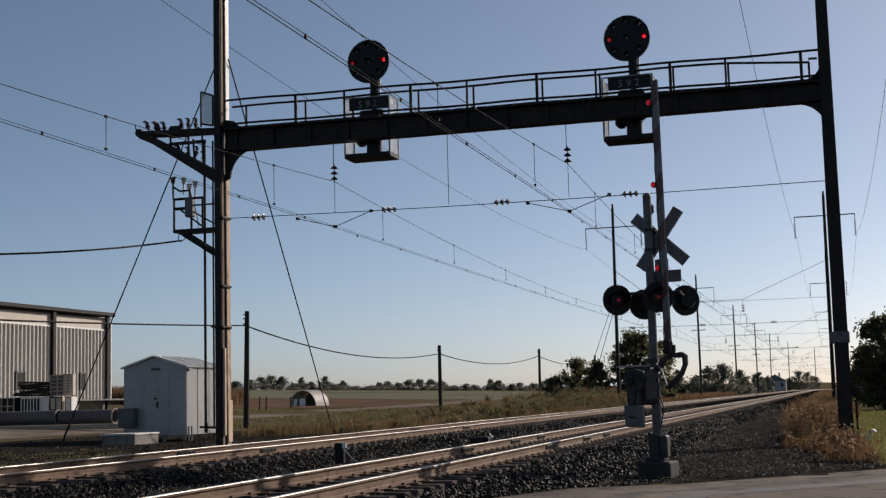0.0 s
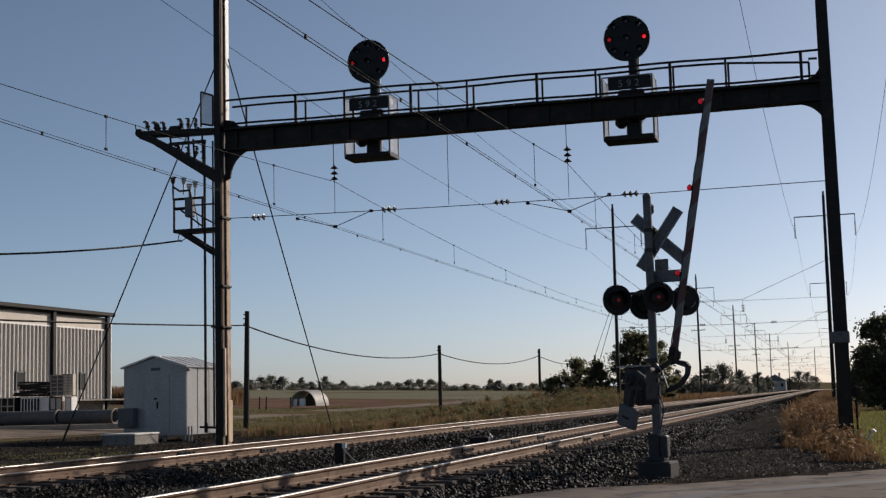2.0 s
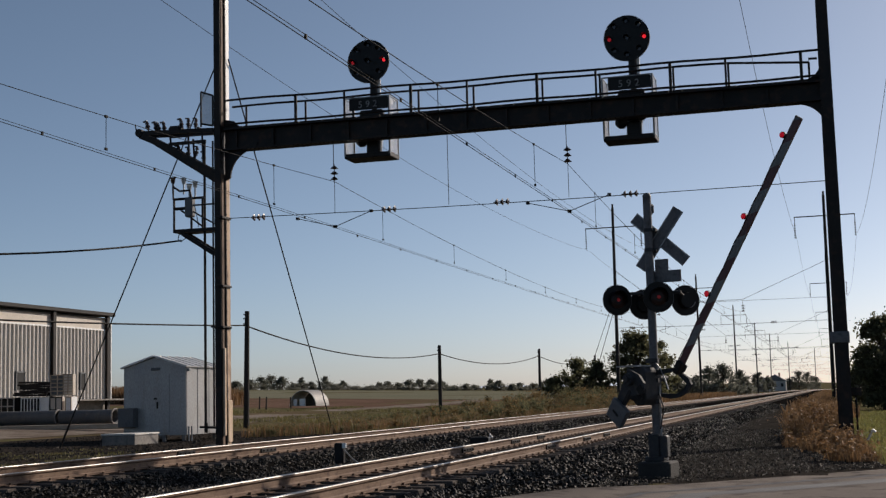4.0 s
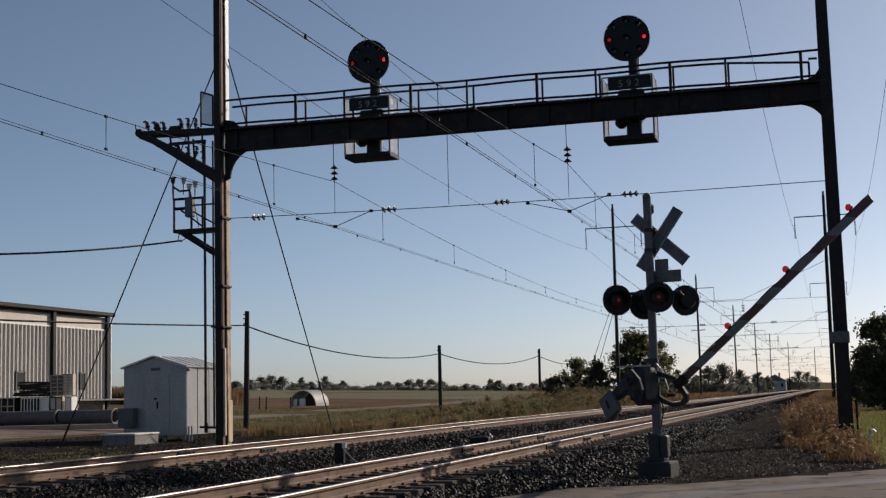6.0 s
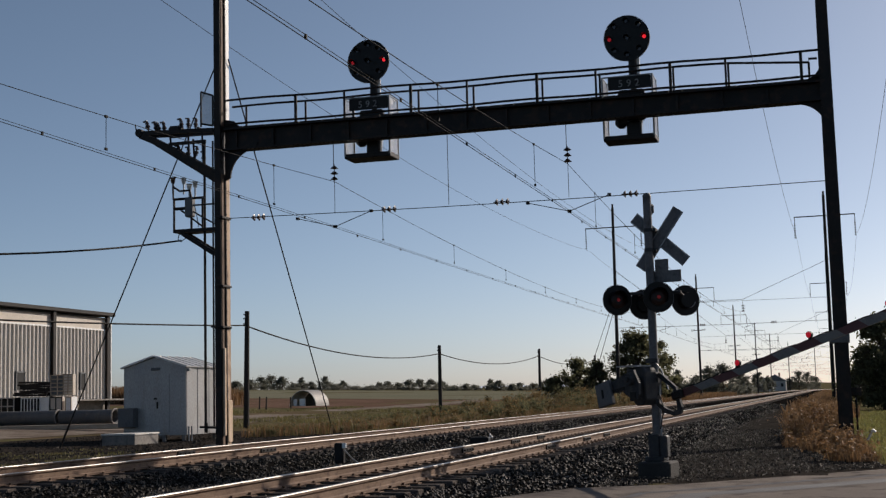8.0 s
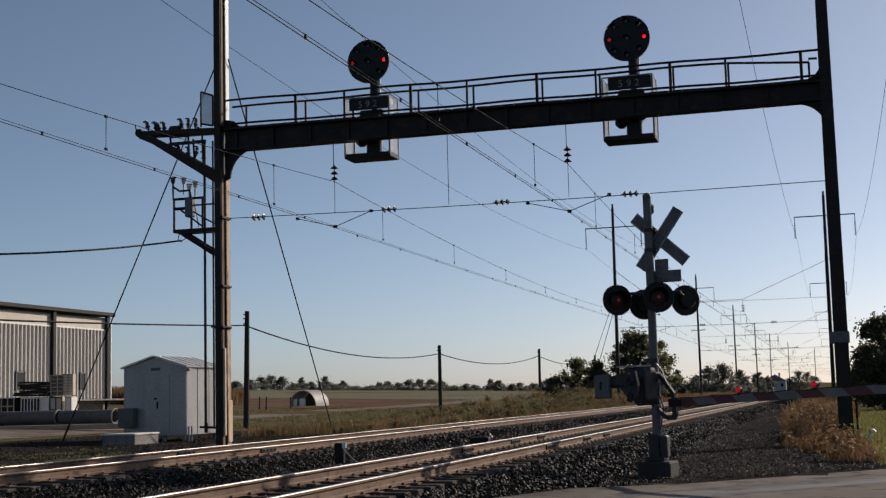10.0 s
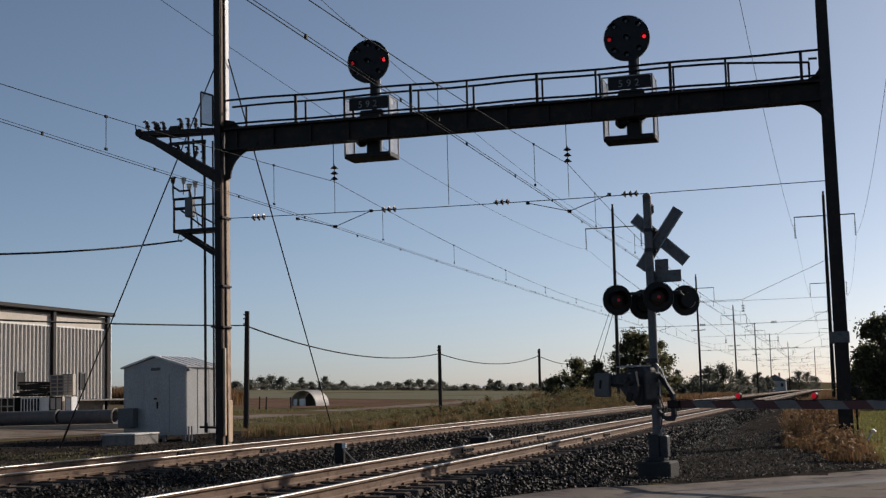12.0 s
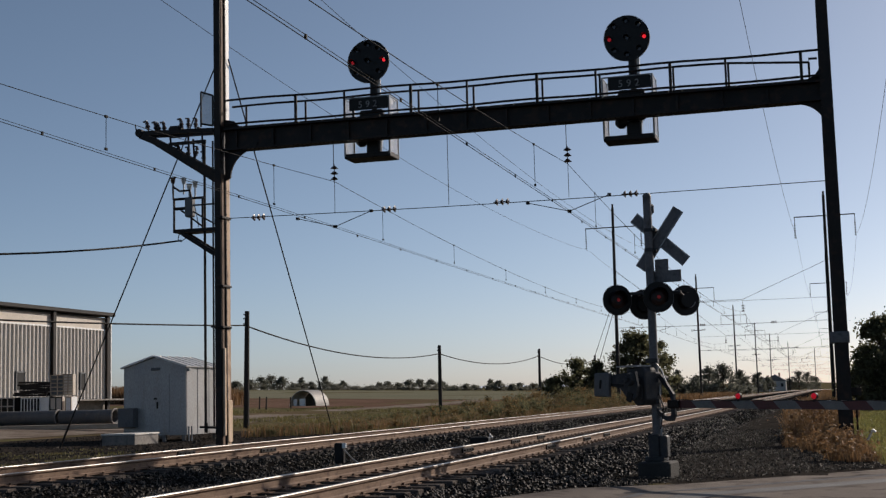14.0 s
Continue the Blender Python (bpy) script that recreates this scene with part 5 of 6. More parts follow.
for i, (b, h, s) in enumerate([(25.6, 3.4, 4), (25.0, 4.2, 4), (24.5, 5.4, 4.2), (24.05, 5.9, 4.4), (23.6, 5.2, 4), (23.1, 2.6, 4), (22.75, 5.2, 2.6), (22.35, 3.3, 3.2), (21.75, 5.4, 3.2), (21.3, 2.2, 4), (20.95, 3.6, 3.0), (20.4, 1.5, 4), (19.8, 1.5, 4),
                               (19.4, 3.2, 3.4), (19.0, 3.6, 3.6), (18.55, 3.0, 3.6), (18.05, 4.2, 3.8), (17.6, 4.3, 3.8), (17.1, 4.3, 3.8), (16.65, 4.0, 3.8), (16.1, 2.0, 4), (15.6, 2.6, 3.6), (15.2, 2.2, 3.6), (14.5, 4.6, 3.4), (14.15, 4.0, 3.4),
                               (13.6, 2.6, 3.4), (13.2, 3.2, 3.4), (12.6, 3.0, 4), (12.1, 4.0, 4), (11.7, 4.4, 4), (11.2, 5.2, 4), (10.7, 5.4, 4), (10.2, 5.6, 4), (30.3, 2.6, 3), (29.9, 2.8, 3)]):
    far_tree(b, 478 + 9 * (i % 4), h, s, 200 + i)

# hills beyond the fields, haze put into a pale glowing colour
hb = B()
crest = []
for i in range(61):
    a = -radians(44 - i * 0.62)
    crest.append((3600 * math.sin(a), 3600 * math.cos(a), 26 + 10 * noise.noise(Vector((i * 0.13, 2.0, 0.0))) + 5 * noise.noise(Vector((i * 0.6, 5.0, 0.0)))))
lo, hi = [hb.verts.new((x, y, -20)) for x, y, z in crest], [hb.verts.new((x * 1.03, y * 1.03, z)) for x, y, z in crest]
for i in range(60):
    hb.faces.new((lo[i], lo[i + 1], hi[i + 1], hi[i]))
tagged(part("backdrop", hb, glow("hazy_hills", (0.60, 0.63, 0.69), 0.72)), "low hills at the horizon, haze painted in as a pale glow", "hills", kind="structure")


def blades(name, region, count, height, material, label, category, seed, lean=0.35, width=0.012, clump=0.0):
    """Grass or weed stalks: thin tapering triangles bent in two."""
    rs = np.random.RandomState(seed)
    pts = region(rs, count)
    n = len(pts)
    base = np.array([[x, y, z] for x, y, z in pts])
    h = height * rs.uniform(0.45, 1.1, n)
    a = rs.uniform(0, 6.283, n)
    side = np.stack([np.cos(a), np.sin(a), np.zeros(n)], 1) * (width * rs.uniform(0.7, 1.5, n))[:, None]
    b = rs.uniform(0, 6.283, n)
    out = np.stack([np.cos(b), np.sin(b), np.zeros(n)], 1) * (h * rs.uniform(0, lean, n))[:, None]
    up = np.array([0, 0, 1.0])
    mid = base + out * 0.35 + up * (h * 0.6)[:, None]
    top = base + out + up * h[:, None]
    v = np.stack([base - side, base + side, mid + side * 0.7, mid - side * 0.7, top], 1)
    i0 = (np.arange(n) * 5)[:, None]
    quads = (i0 + np.array([0, 1, 2, 3])).tolist()
    tris = (i0 + np.array([3, 2, 4])).tolist()
    ob = cloud(name, v.reshape(-1, 3).tolist(), quads + tris, material)
    return tagged(ob, label, category, kind="stuff")


def patch_region(x0, x1, y0, y1, keep=None):
    def f(rs, n):
        x, y = rs.uniform(x0, x1, n), rs.uniform(y0, y1, n)
        return [(a, b, ground_z(a, b)) for a, b in zip(x, y) if keep is None or keep(a, b)]
    return f


def clumped(spots):
    """Stalks gathered about given clumps (x, y, radius)."""
    def f(rs, n):
        k = rs.randint(0, len(spots), n)
        out = []
        for i in k:
            x, y, r = spots[i]
            d, a = r * rs.uniform(0, 1) ** 0.6, rs.uniform(0, 6.283)
            px, py = x + d * math.cos(a), y + d * math.sin(a)
            out.append((px, py, max(ground_z(px, py), bed_z(px) if -16 < px < -3 else -1)))
        return out
    return f


rc = np.random.RandomState(5)
weeds_near = [(-0.55 + rc.uniform(-0.5, 0.45), y, 0.42) for y in np.linspace(33.2, 46, 26)] + [(-0.25 + rc.uniform(-0.3, 0.6), y, 0.4) for y in np.linspace(31.6, 37, 12)] + [(-1.0 + rc.uniform(-0.2, 0.3), y, 0.4) for y in np.linspace(38, 60, 18)] + [(rc.uniform(-0.35, 0.5), y, 0.35) for y in np.linspace(26.5, 33, 14)]
blades("low_dry_weeds", clumped([w for w in weeds_near if w[1] < 36.5]), 5000, 0.32, STRAW, "low dry weeds at the edge of the gravel", "weeds", 16, 0.7, 0.010)
blades("dry_weeds", clumped([w for w in weeds_near if w[1] >= 36]), 7000, 0.8, STRAW, "tall dry brown weeds round the column foot", "weeds", 1, 0.5, 0.010)
rs2 = np.random.RandomState(9)
weed_leaf_c = np.array([(x, y, ground_z(x, y) + rs2.uniform(0.1, 0.25 if y < 36 else 0.85)) for x, y, r in weeds_near for _ in range(4)]) + rs2.normal(0, 0.15, (len(weeds_near) * 4, 3))
v, f = leaf_cloud(rs2, weed_leaf_c, np.full(len(weed_leaf_c), 0.24), 22000, 0.04)
tagged(cloud("dry_weed_leaves", v.tolist(), f.tolist(), STRAW), "curled dry brown weed leaves", "weeds", kind="stuff")
blades("near_grass", patch_region(-0.4, 14, 24.0, 95, lambda x, y: y > 24.5 + x * 0.94 and (x > 0.75 or y > 34)), 85000, 0.16, LAWN, "short yellow-green grass on the near verge", "grass", 2, 0.6, 0.02)
blades("trackside_grass", patch_region(-21.5, -15.4, 46, 110, lambda x, y: noise.noise(Vector((x * 0.35, y * 0.25, 3))) > -0.15), 42000, 0.24, GRASS, "uneven green and yellow grass beside the far track", "grass", 3, 0.5, 0.016)
blades("field_grass", patch_region(-44, -21, 58, 120, lambda x, y: noise.noise(Vector((x * 0.2, y * 0.15, 7))) > 0.0 and abs(x - lane_x(y)) > 2.6), 36000, 0.22, GRASS, "patchy grass in the field", "grass", 4, 0.5, 0.025)
brush_spots = [(-18.6 + rc.uniform(-2.4, 1.6), y, 0.9) for y in np.linspace(46, 128, 120)]
blades("green_stalks", clumped(brush_spots), 9000, 0.55, GRASS, "tall yellow-green weed stalks beside the far track", "weeds", 18, 0.5, 0.014)
blades("dry_brush", clumped(brush_spots), 18000, 0.5, STRAW, "dry brown brush beside the far track", "brush", 5, 0.5, 0.016)
bc = np.array([(x, y, ground_z(x, y) + rc.uniform(0.15, 0.75)) for x, y, r in brush_spots for _ in range(5)]) + rc.normal(0, 0.35, (len(brush_spots) * 5, 3)) * np.array([1, 1, 0.4])
bc[:, 2] *= np.interp(bc[:, 1], [52, 62, 74, 92], [0.5, 0.7, 1.2, 1.6])
br = rc.uniform(0.2, 0.5, len(bc)) * np.interp(bc[:, 1], [55, 92], [0.5, 1.1])
for seed, m, nm, cnt in ((31, LEAF, "green leafy undergrowth beside the far track", 52000), (32, LEAF_DRY, "yellowing undergrowth beside the far track", 56000)):
    sel = np.random.RandomState(seed).rand(len(bc)) < 0.55
    v, f = leaf_cloud(np.random.RandomState(seed), bc[sel], br[sel] * 1.25, cnt, 0.05)
    tagged(cloud("undergrowth", v.tolist(), f.tolist(), m), nm, "undergrowth", kind="stuff")
far_brush = [(-18.6 + rc.uniform(-1.8, 1.0), y, 1.1) for y in np.linspace(128, 300, 110)]
blades("far_dry_grass", clumped(far_brush), 22000, 0.95, STRAW, "tan dry grass along the far embankment", "grass", 6, 0.4, 0.03)
blades("near_line_grass", clumped([(-0.9 + rc.uniform(-0.8, 1.4), y, 1.0) for y in np.linspace(60, 330, 130)]), 22000, 0.8, STRAW, "tan dry grass beside the near pole line", "grass", 7, 0.4, 0.028)
blades("corn_rows", patch_region(-82, -57.5, 117, 123), 16000, 1.7, STRAW, "brown standing corn at the field edge", "corn", 8, 0.2, 0.05)
blades("verge_tufts", clumped([(-16.9 + rc.uniform(-0.8, 0.8), y, 0.6) for y in np.linspace(25, 29, 7)]), 1500, 0.16, GRASS, "low green tufts beside the far track", "grass", 12, 0.5, 0.016)


# ---- houses far along the line ----
def build_house(x, y, z, w, d, h, label, wall_mat):
    o = thing("farmhouse", label, "house", (x, y, z), group="houses beyond the line")
    bm = B()
    box(bm, (0, 0, h / 2), (w, d, h))
    part("wall", bm, wall_mat, o)
    bm = B()
    slab(bm, [(-w / 2 - 0.4, h), (w / 2 + 0.4, h), (0, h + w * 0.32)], d + 0.8)
    part("roof", bm, SHED_DARK, o, "dark pitched roof")
    for i in range(3):
        bm = B()
        box(bm, (-w / 2 + w * (i + 0.5) / 3, -d / 2 - 0.03, h * 0.6), (0.9, 0.08, 1.3))
        part("window", bm, BLACK_PAINT, o)
    bm = B()
    box(bm, (w * 0.2, 0, h + w * 0.3), (0.7, 0.7, 1.6))
    part("chimney", bm, RUSTY_STEEL, o)


build_house(-22.0, 455, 0.3, 6, 7, 2.8, "low pale farmhouse with a dark pitched roof", SHED_PAINT)
build_house(-21.0, 520, 0.3, 8, 8, 3.8, "two-storey grey farmhouse with a dark pitched roof", SHED_PAINT)
build_house(-27.5, 430, 0.3, 6, 7, 2.0, "small white outbuilding with a dark roof", WHITE)
strip("green_field", [(-84, 175), (-98, 235), (-118, 310), (-150, 420)], 58.0, lambda x, y: ground_z(x, y) + 0.03, mat("pale_pasture", (0.145, 0.145, 0.10), (0.175, 0.17, 0.125), 0.95, 0, 0.06, 3, 0.4, dirt=(0.17, 0.15, 0.10), spec=0.0), "pale green far field", "field")
strip("ploughed_field", [(-58, 112), (-60, 130), (-62, 150), (-66, 178)], 22.0, lambda x, y: ground_z(x, y) + 0.015, mat("ploughed_soil", (0.12, 0.075, 0.055), (0.16, 0.105, 0.08), 0.95, 0, 0.25, 5, 0.8, (1, 0.2, 1), dirt=(0.09, 0.06, 0.045), spec=0.0), "brown ploughed strip of the field", "field")
rg = np.random.RandomState(15)
gn = 7000
gx, gy = rg.uniform(-28, -16.4, gn), rg.uniform(24, 50, gn)
gb = np.array([(1, 0, 0), (-1, 0, 0), (0, 1, 0), (0, -1, 0), (0, 0, 1), (0, 0, -1)], float)
gt = np.array([(0, 2, 4), (2, 1, 4), (1, 3, 4), (3, 0, 4), (2, 0, 5), (1, 2, 5), (3, 1, 5), (0, 3, 5)])
gv = (gb[None] * rg.uniform(0.5, 1.2, (gn, 6, 1)) + rg.uniform(-0.3, 0.3, (gn, 6, 3))) * rg.uniform(0.02, 0.055, gn)[:, None, None]
gv += np.stack([gx, gy, np.array([ground_z(a, b) + 0.03 for a, b in zip(gx, gy)])], 1)[:, None, :]
gf = gt[None] + (np.arange(gn) * 6)[:, None, None]
tagged(cloud("yard_stones", gv.reshape(-1, 3).tolist(), gf.reshape(-1, 3).tolist(), mat("yard_stone", (0.03, 0.027, 0.024), (0.055, 0.048, 0.042), 0.8, 0, 5, 50, 0.3, island=0.6, spec=0.05)), "scattered stones on the service gravel", "gravel", kind="stuff")
blades("service_grass", clumped([(rg.uniform(-26, -17), rg.uniform(25, 36), 0.8) for _ in range(12)]), 1100, 0.10, GRASS, "thin green grass patches on the gravel", "grass", 14, 0.5, 0.016)
bm = B()
rod(bm, (0.80, 36.2, 0.05), (0.95, 36.1, 0.35), 0.03, n=8)
rod(bm, (0.95, 36.1, 0.35), (1.02, 36.1, 0.28), 0.035, n=8)
tagged(part("pipe_marker", bm, WHITE), "short bent white pipe marker in the weeds", "pipe marker")


# ---- crossing signal and gate ----
MX, MY = -2.94, 22.72
ARM_TURN = -35.6
SIGN_TURN = -10.0
PIVOT = (-2.976, 22.577, 1.71)


def build_crossing_signal():
    s = thing("crossing_signal", "grey railway crossing signal mast with crossbuck and flashers", "crossing signal", (MX, MY, 0), turn=SIGN_TURN)
    spin = pose(0, 0, 0, 0, 0, ARM_TURN - SIGN_TURN)
    # local x runs along the lowered gate, local y away from the camera's side
    bm = B()
    rod(bm, (0, 0, 0.3), (0, 0, 4.93), 0.073, n=20)
    part("mast", bm, GREY_PAINT, s, "grey painted aluminium mast", smooth=False)
    bm = B()
    rod(bm, (0, 0, 4.9), (0, 0, 4.96), 0.08, 0.05, n=20)
    part("cap", bm, GREY_PAINT, s)
    bm = B()
    box(bm, (0, 0, 0.12), (0.58, 0.56, 0.36), bevel=0.03)
    part("foundation", bm, mat("dark_stained_concrete", (0.022, 0.020, 0.018), (0.038, 0.034, 0.03), 0.9, 0, 3, 30, 0.4), s, "dark stained concrete foundation")
    bm = B()
    box(bm, (-0.02, 0, 0.34), (0.34, 0.30, 0.08), bevel=0.01)
    box(bm, (-0.03, 0, 0.54), (0.21, 0.22, 0.44), bevel=0.03)
    box(bm, (0.14, -0.02, 0.55), (0.13, 0.20, 0.38), bevel=0.025)
    part("junction_base", bm, CAST_GREY, s, "cast grey junction box base")
    bm = B()
    rod(bm, (0.09, -0.03, 0.7), (0.09, -0.03, 1.6), 0.016, n=8)
    part("conduit", bm, GALVANISED, s, "bright conduit along the mast")
    # crossbuck seen from behind
    for ang, y in ((54, 0.115), (-42.5, 0.14)):
        bm = B()
        m = Matrix.Translation((0.16, y, 4.145)) @ pose(0, 0, 0, 0, -ang, 0)
        box(bm, m @ Vector((0, 0, 0)), (1.24, 0.012, 0.21), m.to_3x3())
        blade = part("crossbuck_blade", bm, GREY_PAINT, s, "plain grey back of a crossbuck blade")
        bm = B()
        for z in (-0.092, 0.092):
            box(bm, m @ Vector((0, -0.009, z)), (1.23, 0.008, 0.018), m.to_3x3())
        part("edge_stiffener", bm, GALVANISED, blade)
    bm = B()
    for z in (3.95, 4.3):
        box(bm, (0.03, 0.06, z), (0.2, 0.12, 0.05))
        rod(bm, (0, 0, z - 0.03), (0, 0, z + 0.03), 0.085, n=16)
    part("clamp", bm, CAST_GREY, s)
    # sign back below the crossbuck
    bm = B()
    slab(bm, [(-0.10, 3.38), (0.52, 3.38), (0.52, 3.59), (0.30, 3.59), (0.30, 3.79), (0.06, 3.79), (0.06, 3.59), (-0.10, 3.59)], 0.012, Matrix.Translation((0, 0.12, 0)))
    part("track_count_sign", bm, GREY_PAINT, s, "grey back of an inverted T sign")
    bm = B()
    box(bm, (0.02, 0.06, 4.68), (0.16, 0.1, 0.2), bevel=0.04)
    part("bell", bm, GREY_PAINT, s, "small grey bell housing")
    # flasher pairs
    bm = B()
    rod(bm, (-0.50, 0, 3.21), (0.54, 0.0, 3.19), 0.028, n=10)
    for x, y in ((-0.48, -0.28), (0.22, -0.22), (-0.24, 0.2), (0.5, 0.33)):
        rod(bm, (x, 0, 3.2), (x, y, 3.12), 0.025, n=8)
    box(bm, (0.0, 0, 3.2), (0.2, 0.2, 0.16), bevel=0.04)
    part("crossarm", bm, CAST_GREY, s, "dark cross arm carrying the lights")
    for x, y, z, face, turn, lit in ((-0.511, -0.314, 3.086, -1, 44, True), (0.203, -0.238, 3.104, -1, 30, True), (-0.20, 0.22, 3.02, 1, 30, False), (0.508, 0.354, 3.06, 1, 44, False)):
        bm = B()
        rod(bm, (0, -0.006, 0), (0, 0.006, 0), 0.266, n=40)
        rod(bm, (0, -0.012, 0), (0, 0.012, 0), 0.272, n=40, cap=False)
        d = part("background_disc", bm, BLACK_PAINT, s, "round black flasher background")
        d.matrix_basis = pose(x, y, z, 0, 0, turn)
        bm = B()
        rod(bm, (0, 0, 0), (0, -face * 0.10, 0), 0.155, 0.13, n=24)
        part("lamp_housing", bm, BLACK_PAINT, d)
        bm = B()
        for k in range(20):
            a, c = radians(-30 + 12 * k), radians(-18 + 12 * k)
            da, dc = 0.08 + 0.08 * max(0, math.sin(a)), 0.08 + 0.08 * max(0, math.sin(c))
            for r, flip in ((0.16, 1), (0.154, -1)):
                q = [bm.verts.new(v) for v in ((r * math.cos(a), face * da, r * math.sin(a)), (r * math.cos(c), face * dc, r * math.sin(c)), (r * math.cos(c), 0, r * math.sin(c)), (r * math.cos(a), 0, r * math.sin(a)))]
                bm.faces.new(q[::flip])
        part("visor", bm, BLACK_PAINT, d, "curved black visor")
        bm = B()
        rod(bm, (0, face * 0.01, 0), (0, face * 0.03, 0), 0.15, 0.145, n=28)
        rod(bm, (0, face * 0.03, 0), (0, face * 0.05, 0), 0.145, 0.08, n=28)
        part("lens", bm, LENS_OFF, d, "dark red glass lens")
        if lit:
            bm = B()
            rod(bm, (0, face * 0.05, 0), (0, face * 0.056, 0), 0.032, 0.02, n=12)
            part("lamp_spot", bm, LENS_DIM, d, "faint red lamp glow")
        else:
            # short bright arc: the highlight on the housing rim, put in as a part
            bm = B()
            tube(bm, [(0.135 * math.cos(radians(a)), -face * 0.11, 0.135 * math.sin(radians(a))) for a in range(-75, -14, 10)], 0.008)
            part("rim_highlight", bm, GALVANISED, d, "bright arc painting the highlight on the housing rim")
    # gate mechanism case on the mast
    bm = B()
    slab(bm, [(-0.30, 1.90), (0.08, 1.92), (0.14, 1.84), (0.14, 1.36), (0.06, 1.26), (-0.10, 1.26), (-0.30, 1.48)], 0.30, Matrix.Translation((0, -0.24, 0)))
    bmesh.ops.bevel(bm, geom=bm.edges[:], offset=0.02, segments=1, affect="EDGES")
    part("mechanism_case", bm, CAST_GREY, s, "cast grey gate mechanism case").matrix_basis = spin
    bm = B()
    box(bm, (-0.20, -0.30, 1.935), (0.5, 0.34, 0.025))
    part("case_lid", bm, GALVANISED, s, "light grey lid").matrix_basis = spin
    bm = B()
    box(bm, (-0.06, -0.40, 1.50), (0.28, 0.025, 0.30), bevel=0.01)
    for x in (-0.17, 0.05):
        for z in (1.38, 1.62):
            rod(bm, (x, -0.43, z), (x, -0.40, z), 0.016, n=6)
    part("case_cover", bm, CAST_GREY, s, "bolted grey cover plate").matrix_basis = spin
    for z in (1.32, 1.68, 2.02):
        bm = B()
        rod(bm, (0, 0, z - 0.04), (0, 0, z + 0.04), 0.092, n=18)
        box(bm, (0.0, -0.11, z), (0.22, 0.06, 0.07))
        part("mast_clamp", bm, CAST_GREY, s)
    bm = B()
    rod(bm, (0.0, -0.6, 1.71), (0.0, 0.3, 1.71), 0.05, n=16)
    rod(bm, (0.02, -0.12, 1.5), (0.02, 0.06, 1.5), 0.07, n=16)
    box(bm, (0.0, 0.0, 1.62), (0.18, 0.2, 0.42), bevel=0.03)
    part("shaft_bearing", bm, CAST_GREY, s).matrix_basis = spin
    bm = B()
    tube(bm, [(0.05, -0.1, 2.0), (0.16, -0.12, 1.86), (0.22, -0.13, 1.7), (0.28, -0.14, 1.52)], 0.014)
    part("cable_guard", bm, GALVANISED, s, "bright flexible cable guard")
    bm = B()
    tube(bm, [(0.1, -0.1, 1.45), (0.18, -0.12, 1.2), (0.1, -0.1, 0.85)], 0.012)
    part("drop_cable", bm, BLACK_PAINT, s)


build_crossing_signal()


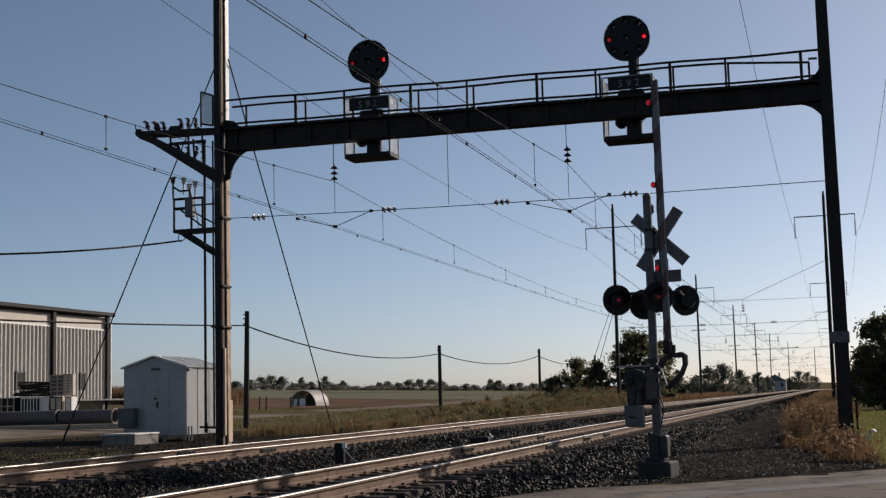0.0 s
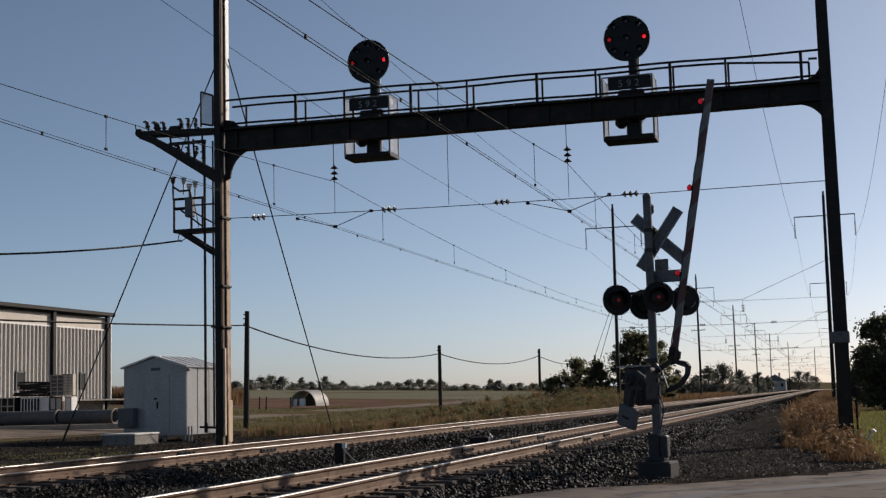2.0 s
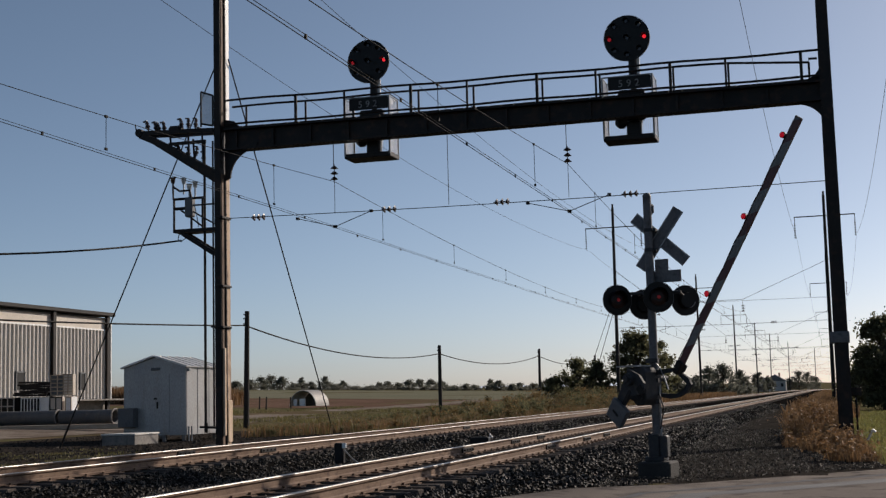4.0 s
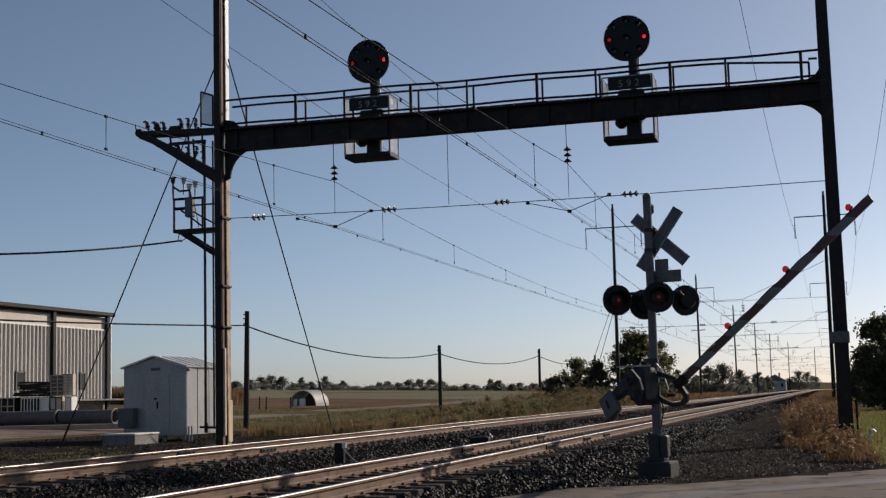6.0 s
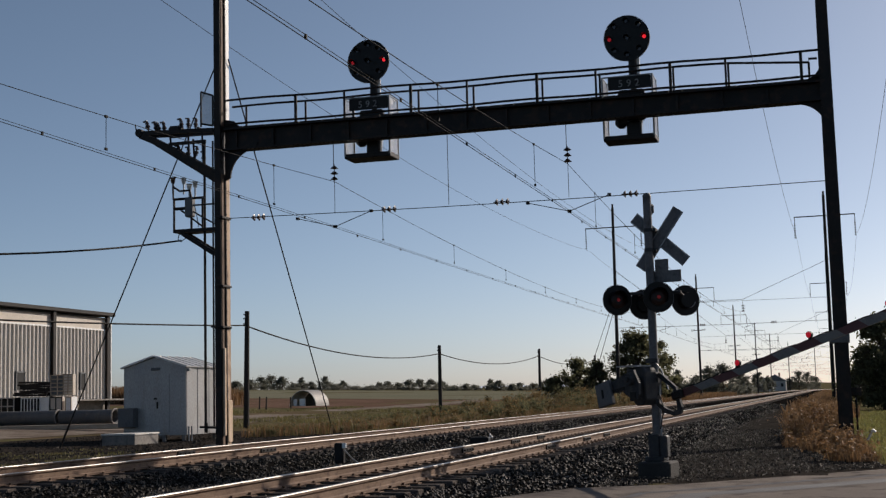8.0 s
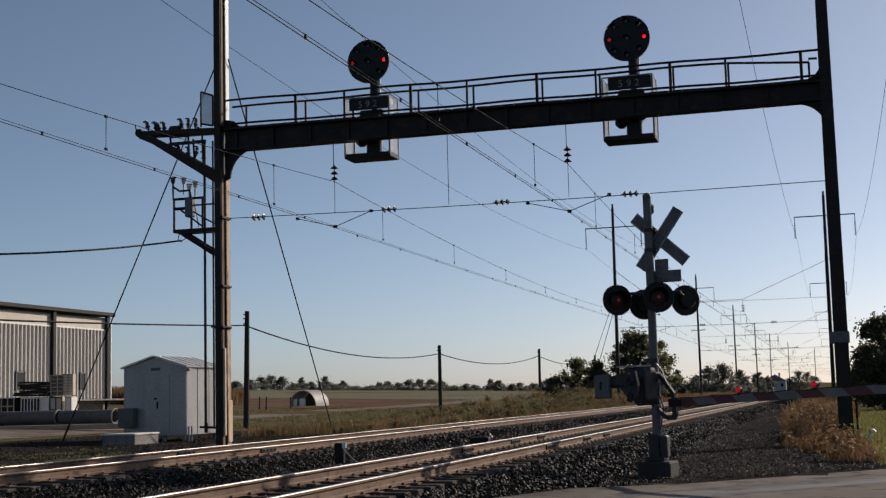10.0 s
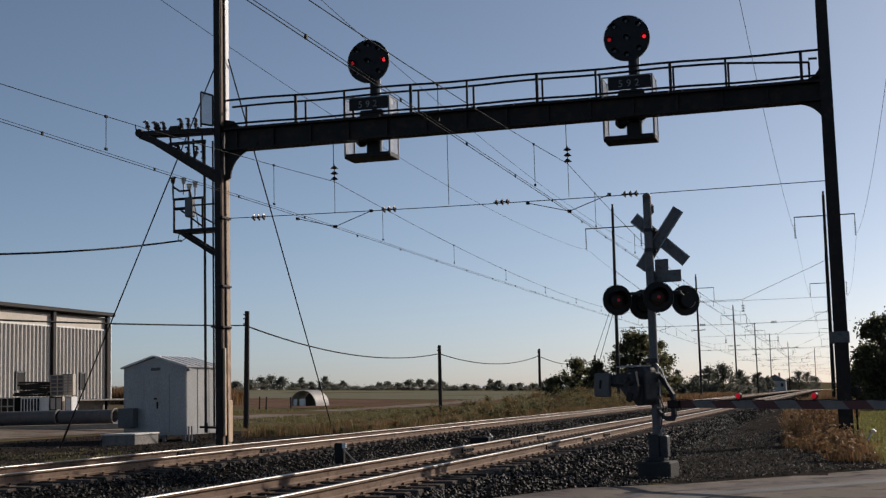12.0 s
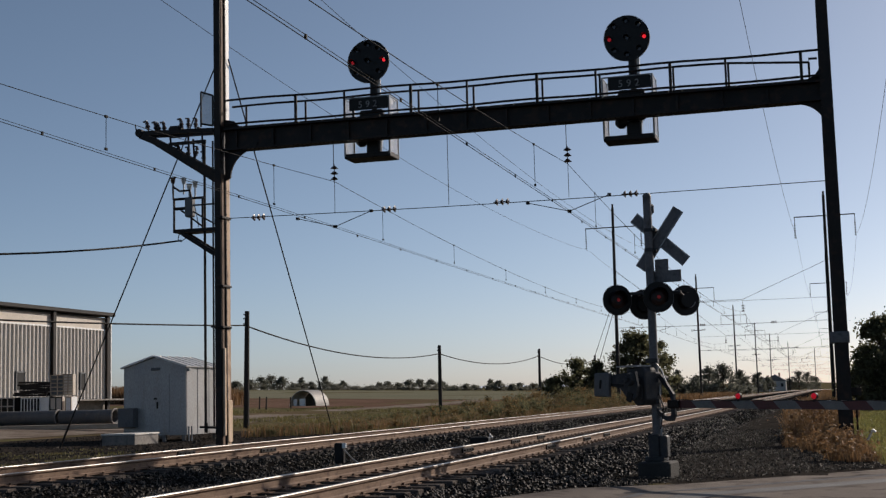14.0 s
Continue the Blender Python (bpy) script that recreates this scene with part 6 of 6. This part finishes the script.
def build_gate():
    g = thing("crossing_gate", "lowering railway crossing gate with red and white stripes", "crossing gate", PIVOT)
    # local x along the arm, z upward when lowered
    e = -0.43
    x0, x1 = 0.50, 5.17

    def width(x):
        return 0.122 + 0.012 * (x - x0) / (x1 - x0)
    bm = B()
    slab(bm, [(x0, e - width(x0) / 2), (x1, e - width(x1) / 2), (x1, e + width(x1) / 2), (x0, e + width(x0) / 2)], 0.03)
    arm = part("arm", bm, GREY_PAINT, g, "long tapered gate arm")
    step, n = 0.42, 11
    for i in range(n):
        a, b = x0 + 0.03 + i * step, x0 + 0.03 + (i + 1) * step
        wa, wb = width(a) / 2 + 0.002, width(b) / 2 + 0.002
        lean = 0.07
        hi = x1 - 0.01
        bm = B()
        slab(bm, [(max(x0, a - lean), e + wa), (min(hi, b - lean), e + wb), (min(hi, b + lean), e - wb), (max(x0, a + lean), e - wa)], 0.038)
        part("stripe", bm, RED_BAND if i % 2 == 0 else WHITE_BAND, arm, "dark red stripe" if i % 2 == 0 else "white stripe")
    for k in range(3):
        x = 1.885 + k * 1.455
        bm = B()
        rod(bm, (x, -0.022, -0.295), (x, 0.022, -0.295), 0.052, n=20)
        box(bm, (x, 0, -0.355), (0.045, 0.05, 0.05))
        lamp_ob = part("gate_lamp", bm, BLACK_PAINT, g, "small round red gate lamp")
        bm = B()
        for s in (-1, 1):
            rod(bm, (x, s * 0.022, -0.295), (x, s * 0.038, -0.295), 0.046, 0.04, n=20)
            rod(bm, (x, s * 0.038, -0.295), (x, s * 0.05, -0.295), 0.04, 0.015, n=20)
        part("lens", bm, LENS_GATE, lamp_ob, "glowing red lens")
    # lamp cable along the arm
    bm = B()
    tube(bm, [(0.5 + i * 0.24, -0.02, e + 0.068 + 0.01 * math.sin(i * 2.1)) for i in range(19)], 0.008)
    part("lamp_cable", bm, BLACK_PAINT, g)
    # arm carrier: channel from the shaft out and down to the arm root
    bm = B()
    slab(bm, [(0.12, 0.08), (0.40, -0.26), (0.43, -0.62), (0.37, -0.72), (0.22, -0.72), (0.04, -0.62), (-0.10, -0.46), (-0.19, -0.28), (-0.13, -0.25), (-0.04, -0.40), (0.07, -0.55), (0.22, -0.64), (0.33, -0.63), (0.35, -0.30), (0.04, 0.04)], 0.05, Matrix.Translation((0, 0.12, 0)))
    part("arm_carrier", bm, CAST_GREY, g, "cast grey arm carrier")
    bm = B()
    box(bm, (0.52, -0.02, e), (0.24, 0.12, 0.14), bevel=0.02)
    rod(bm, (0.46, -0.1, e + 0.04), (0.46, 0.06, e + 0.04), 0.02, n=8)
    rod(bm, (0.58, -0.1, e - 0.03), (0.58, 0.06, e - 0.03), 0.02, n=8)
    part("arm_clamp", bm, BLACK_STEEL, g, "dark bolted arm clamp")
    bm = B()
    tube(bm, [(a, 0.12, b) for a, b in [(0.34, -0.30), (0.38, -0.38), (0.46, -0.43), (0.56, -0.43)]], 0.04)
    part("wire_guard", bm, CAST_GREY, g)
    # counterweight arms and plates on the other side of the shaft
    for y in (-0.50,):
        bm = B()
        slab(bm, [(-0.6, 0.07), (-0.18, 0.10), (0.12, 0.13), (0.17, -0.12), (0.12, -0.30), (0.04, -0.35), (-0.10, -0.30), (-0.24, -0.15), (-0.6, -0.10)], 0.05, Matrix.Translation((0, y, 0)))
        arm_ob = part("counterweight_arm", bm, CAST_GREY, g, "flat grey counterweight arm")
        if y < 0:
            bm = B()
            box(bm, (-0.33, y - 0.03, -0.10), (0.34, 0.02, 0.055), pose(0, 0, 0, 0, 4, 0).to_3x3())
            box(bm, (-0.02, y - 0.03, -0.30), (0.12, 0.02, 0.16), pose(0, 0, 0, 0, 20, 0).to_3x3())
            part("slot", bm, BLACK_PAINT, arm_ob)
            bm = B()
            rod(bm, (0, y - 0.10, 0), (0, y, 0), 0.10, 0.12, n=18)
            rod(bm, (0, y - 0.14, 0), (0, y - 0.1, 0), 0.05, n=6)
            for k in range(6):
                a = k * math.pi / 3
                rod(bm, (0.09 * math.cos(a), y - 0.11, 0.09 * math.sin(a)), (0.09 * math.cos(a), y - 0.06, 0.09 * math.sin(a)), 0.016, n=6)
            part("hub", bm, CAST_GREY, arm_ob, "bolted round hub")

    for y in (-0.55,):
        bm = B()
        slab(bm, [(-0.44, 0.12), (-0.80, 0.11), (-0.82, -0.29), (-0.46, -0.30)], 0.09, Matrix.Translation((0, y, 0)))
        bmesh.ops.bevel(bm, geom=bm.edges[:], offset=0.015, segments=1, affect="EDGES")
        cw = part("counterweight", bm, SHED_DARK, g, "grey steel counterweight plates")
        bm = B()
        box(bm, (-0.64, y - 0.05, -0.08), (0.035, 0.02, 0.15), pose(0, 0, 0, 0, 8, 0).to_3x3())
        part("slot", bm, BLACK_PAINT, cw)
    return g


gate = build_gate()


def motions():
    turns = [(0.0, 91.7), (0.7, 91.7), (0.95, 91.0), (1.5, 82.2), (2.0, 77.2), (2.5, 71.8), (3.0, 65.9), (3.2, 63.7), (4.3, 51.8), (5.5, 39.5), (6.0, 34.2), (6.5, 29.5), (7.0, 24.7), (7.5, 19.8), (8.0, 15.1),
             (8.2, 13.2), (9.0, 6.4), (9.7, 2.6), (10.3, 1.9), (10.7, 1.4), (11.0, 0.8), (11.5, -0.2), (12.0, -0.8), (12.5, -0.9), (14.0, -0.9)]
    walk(gate, [(t, pose(*PIVOT, 0, -(a - 0.94 * (1 - math.cos(radians(a)))), ARM_TURN)) for t, a in turns])


motions()
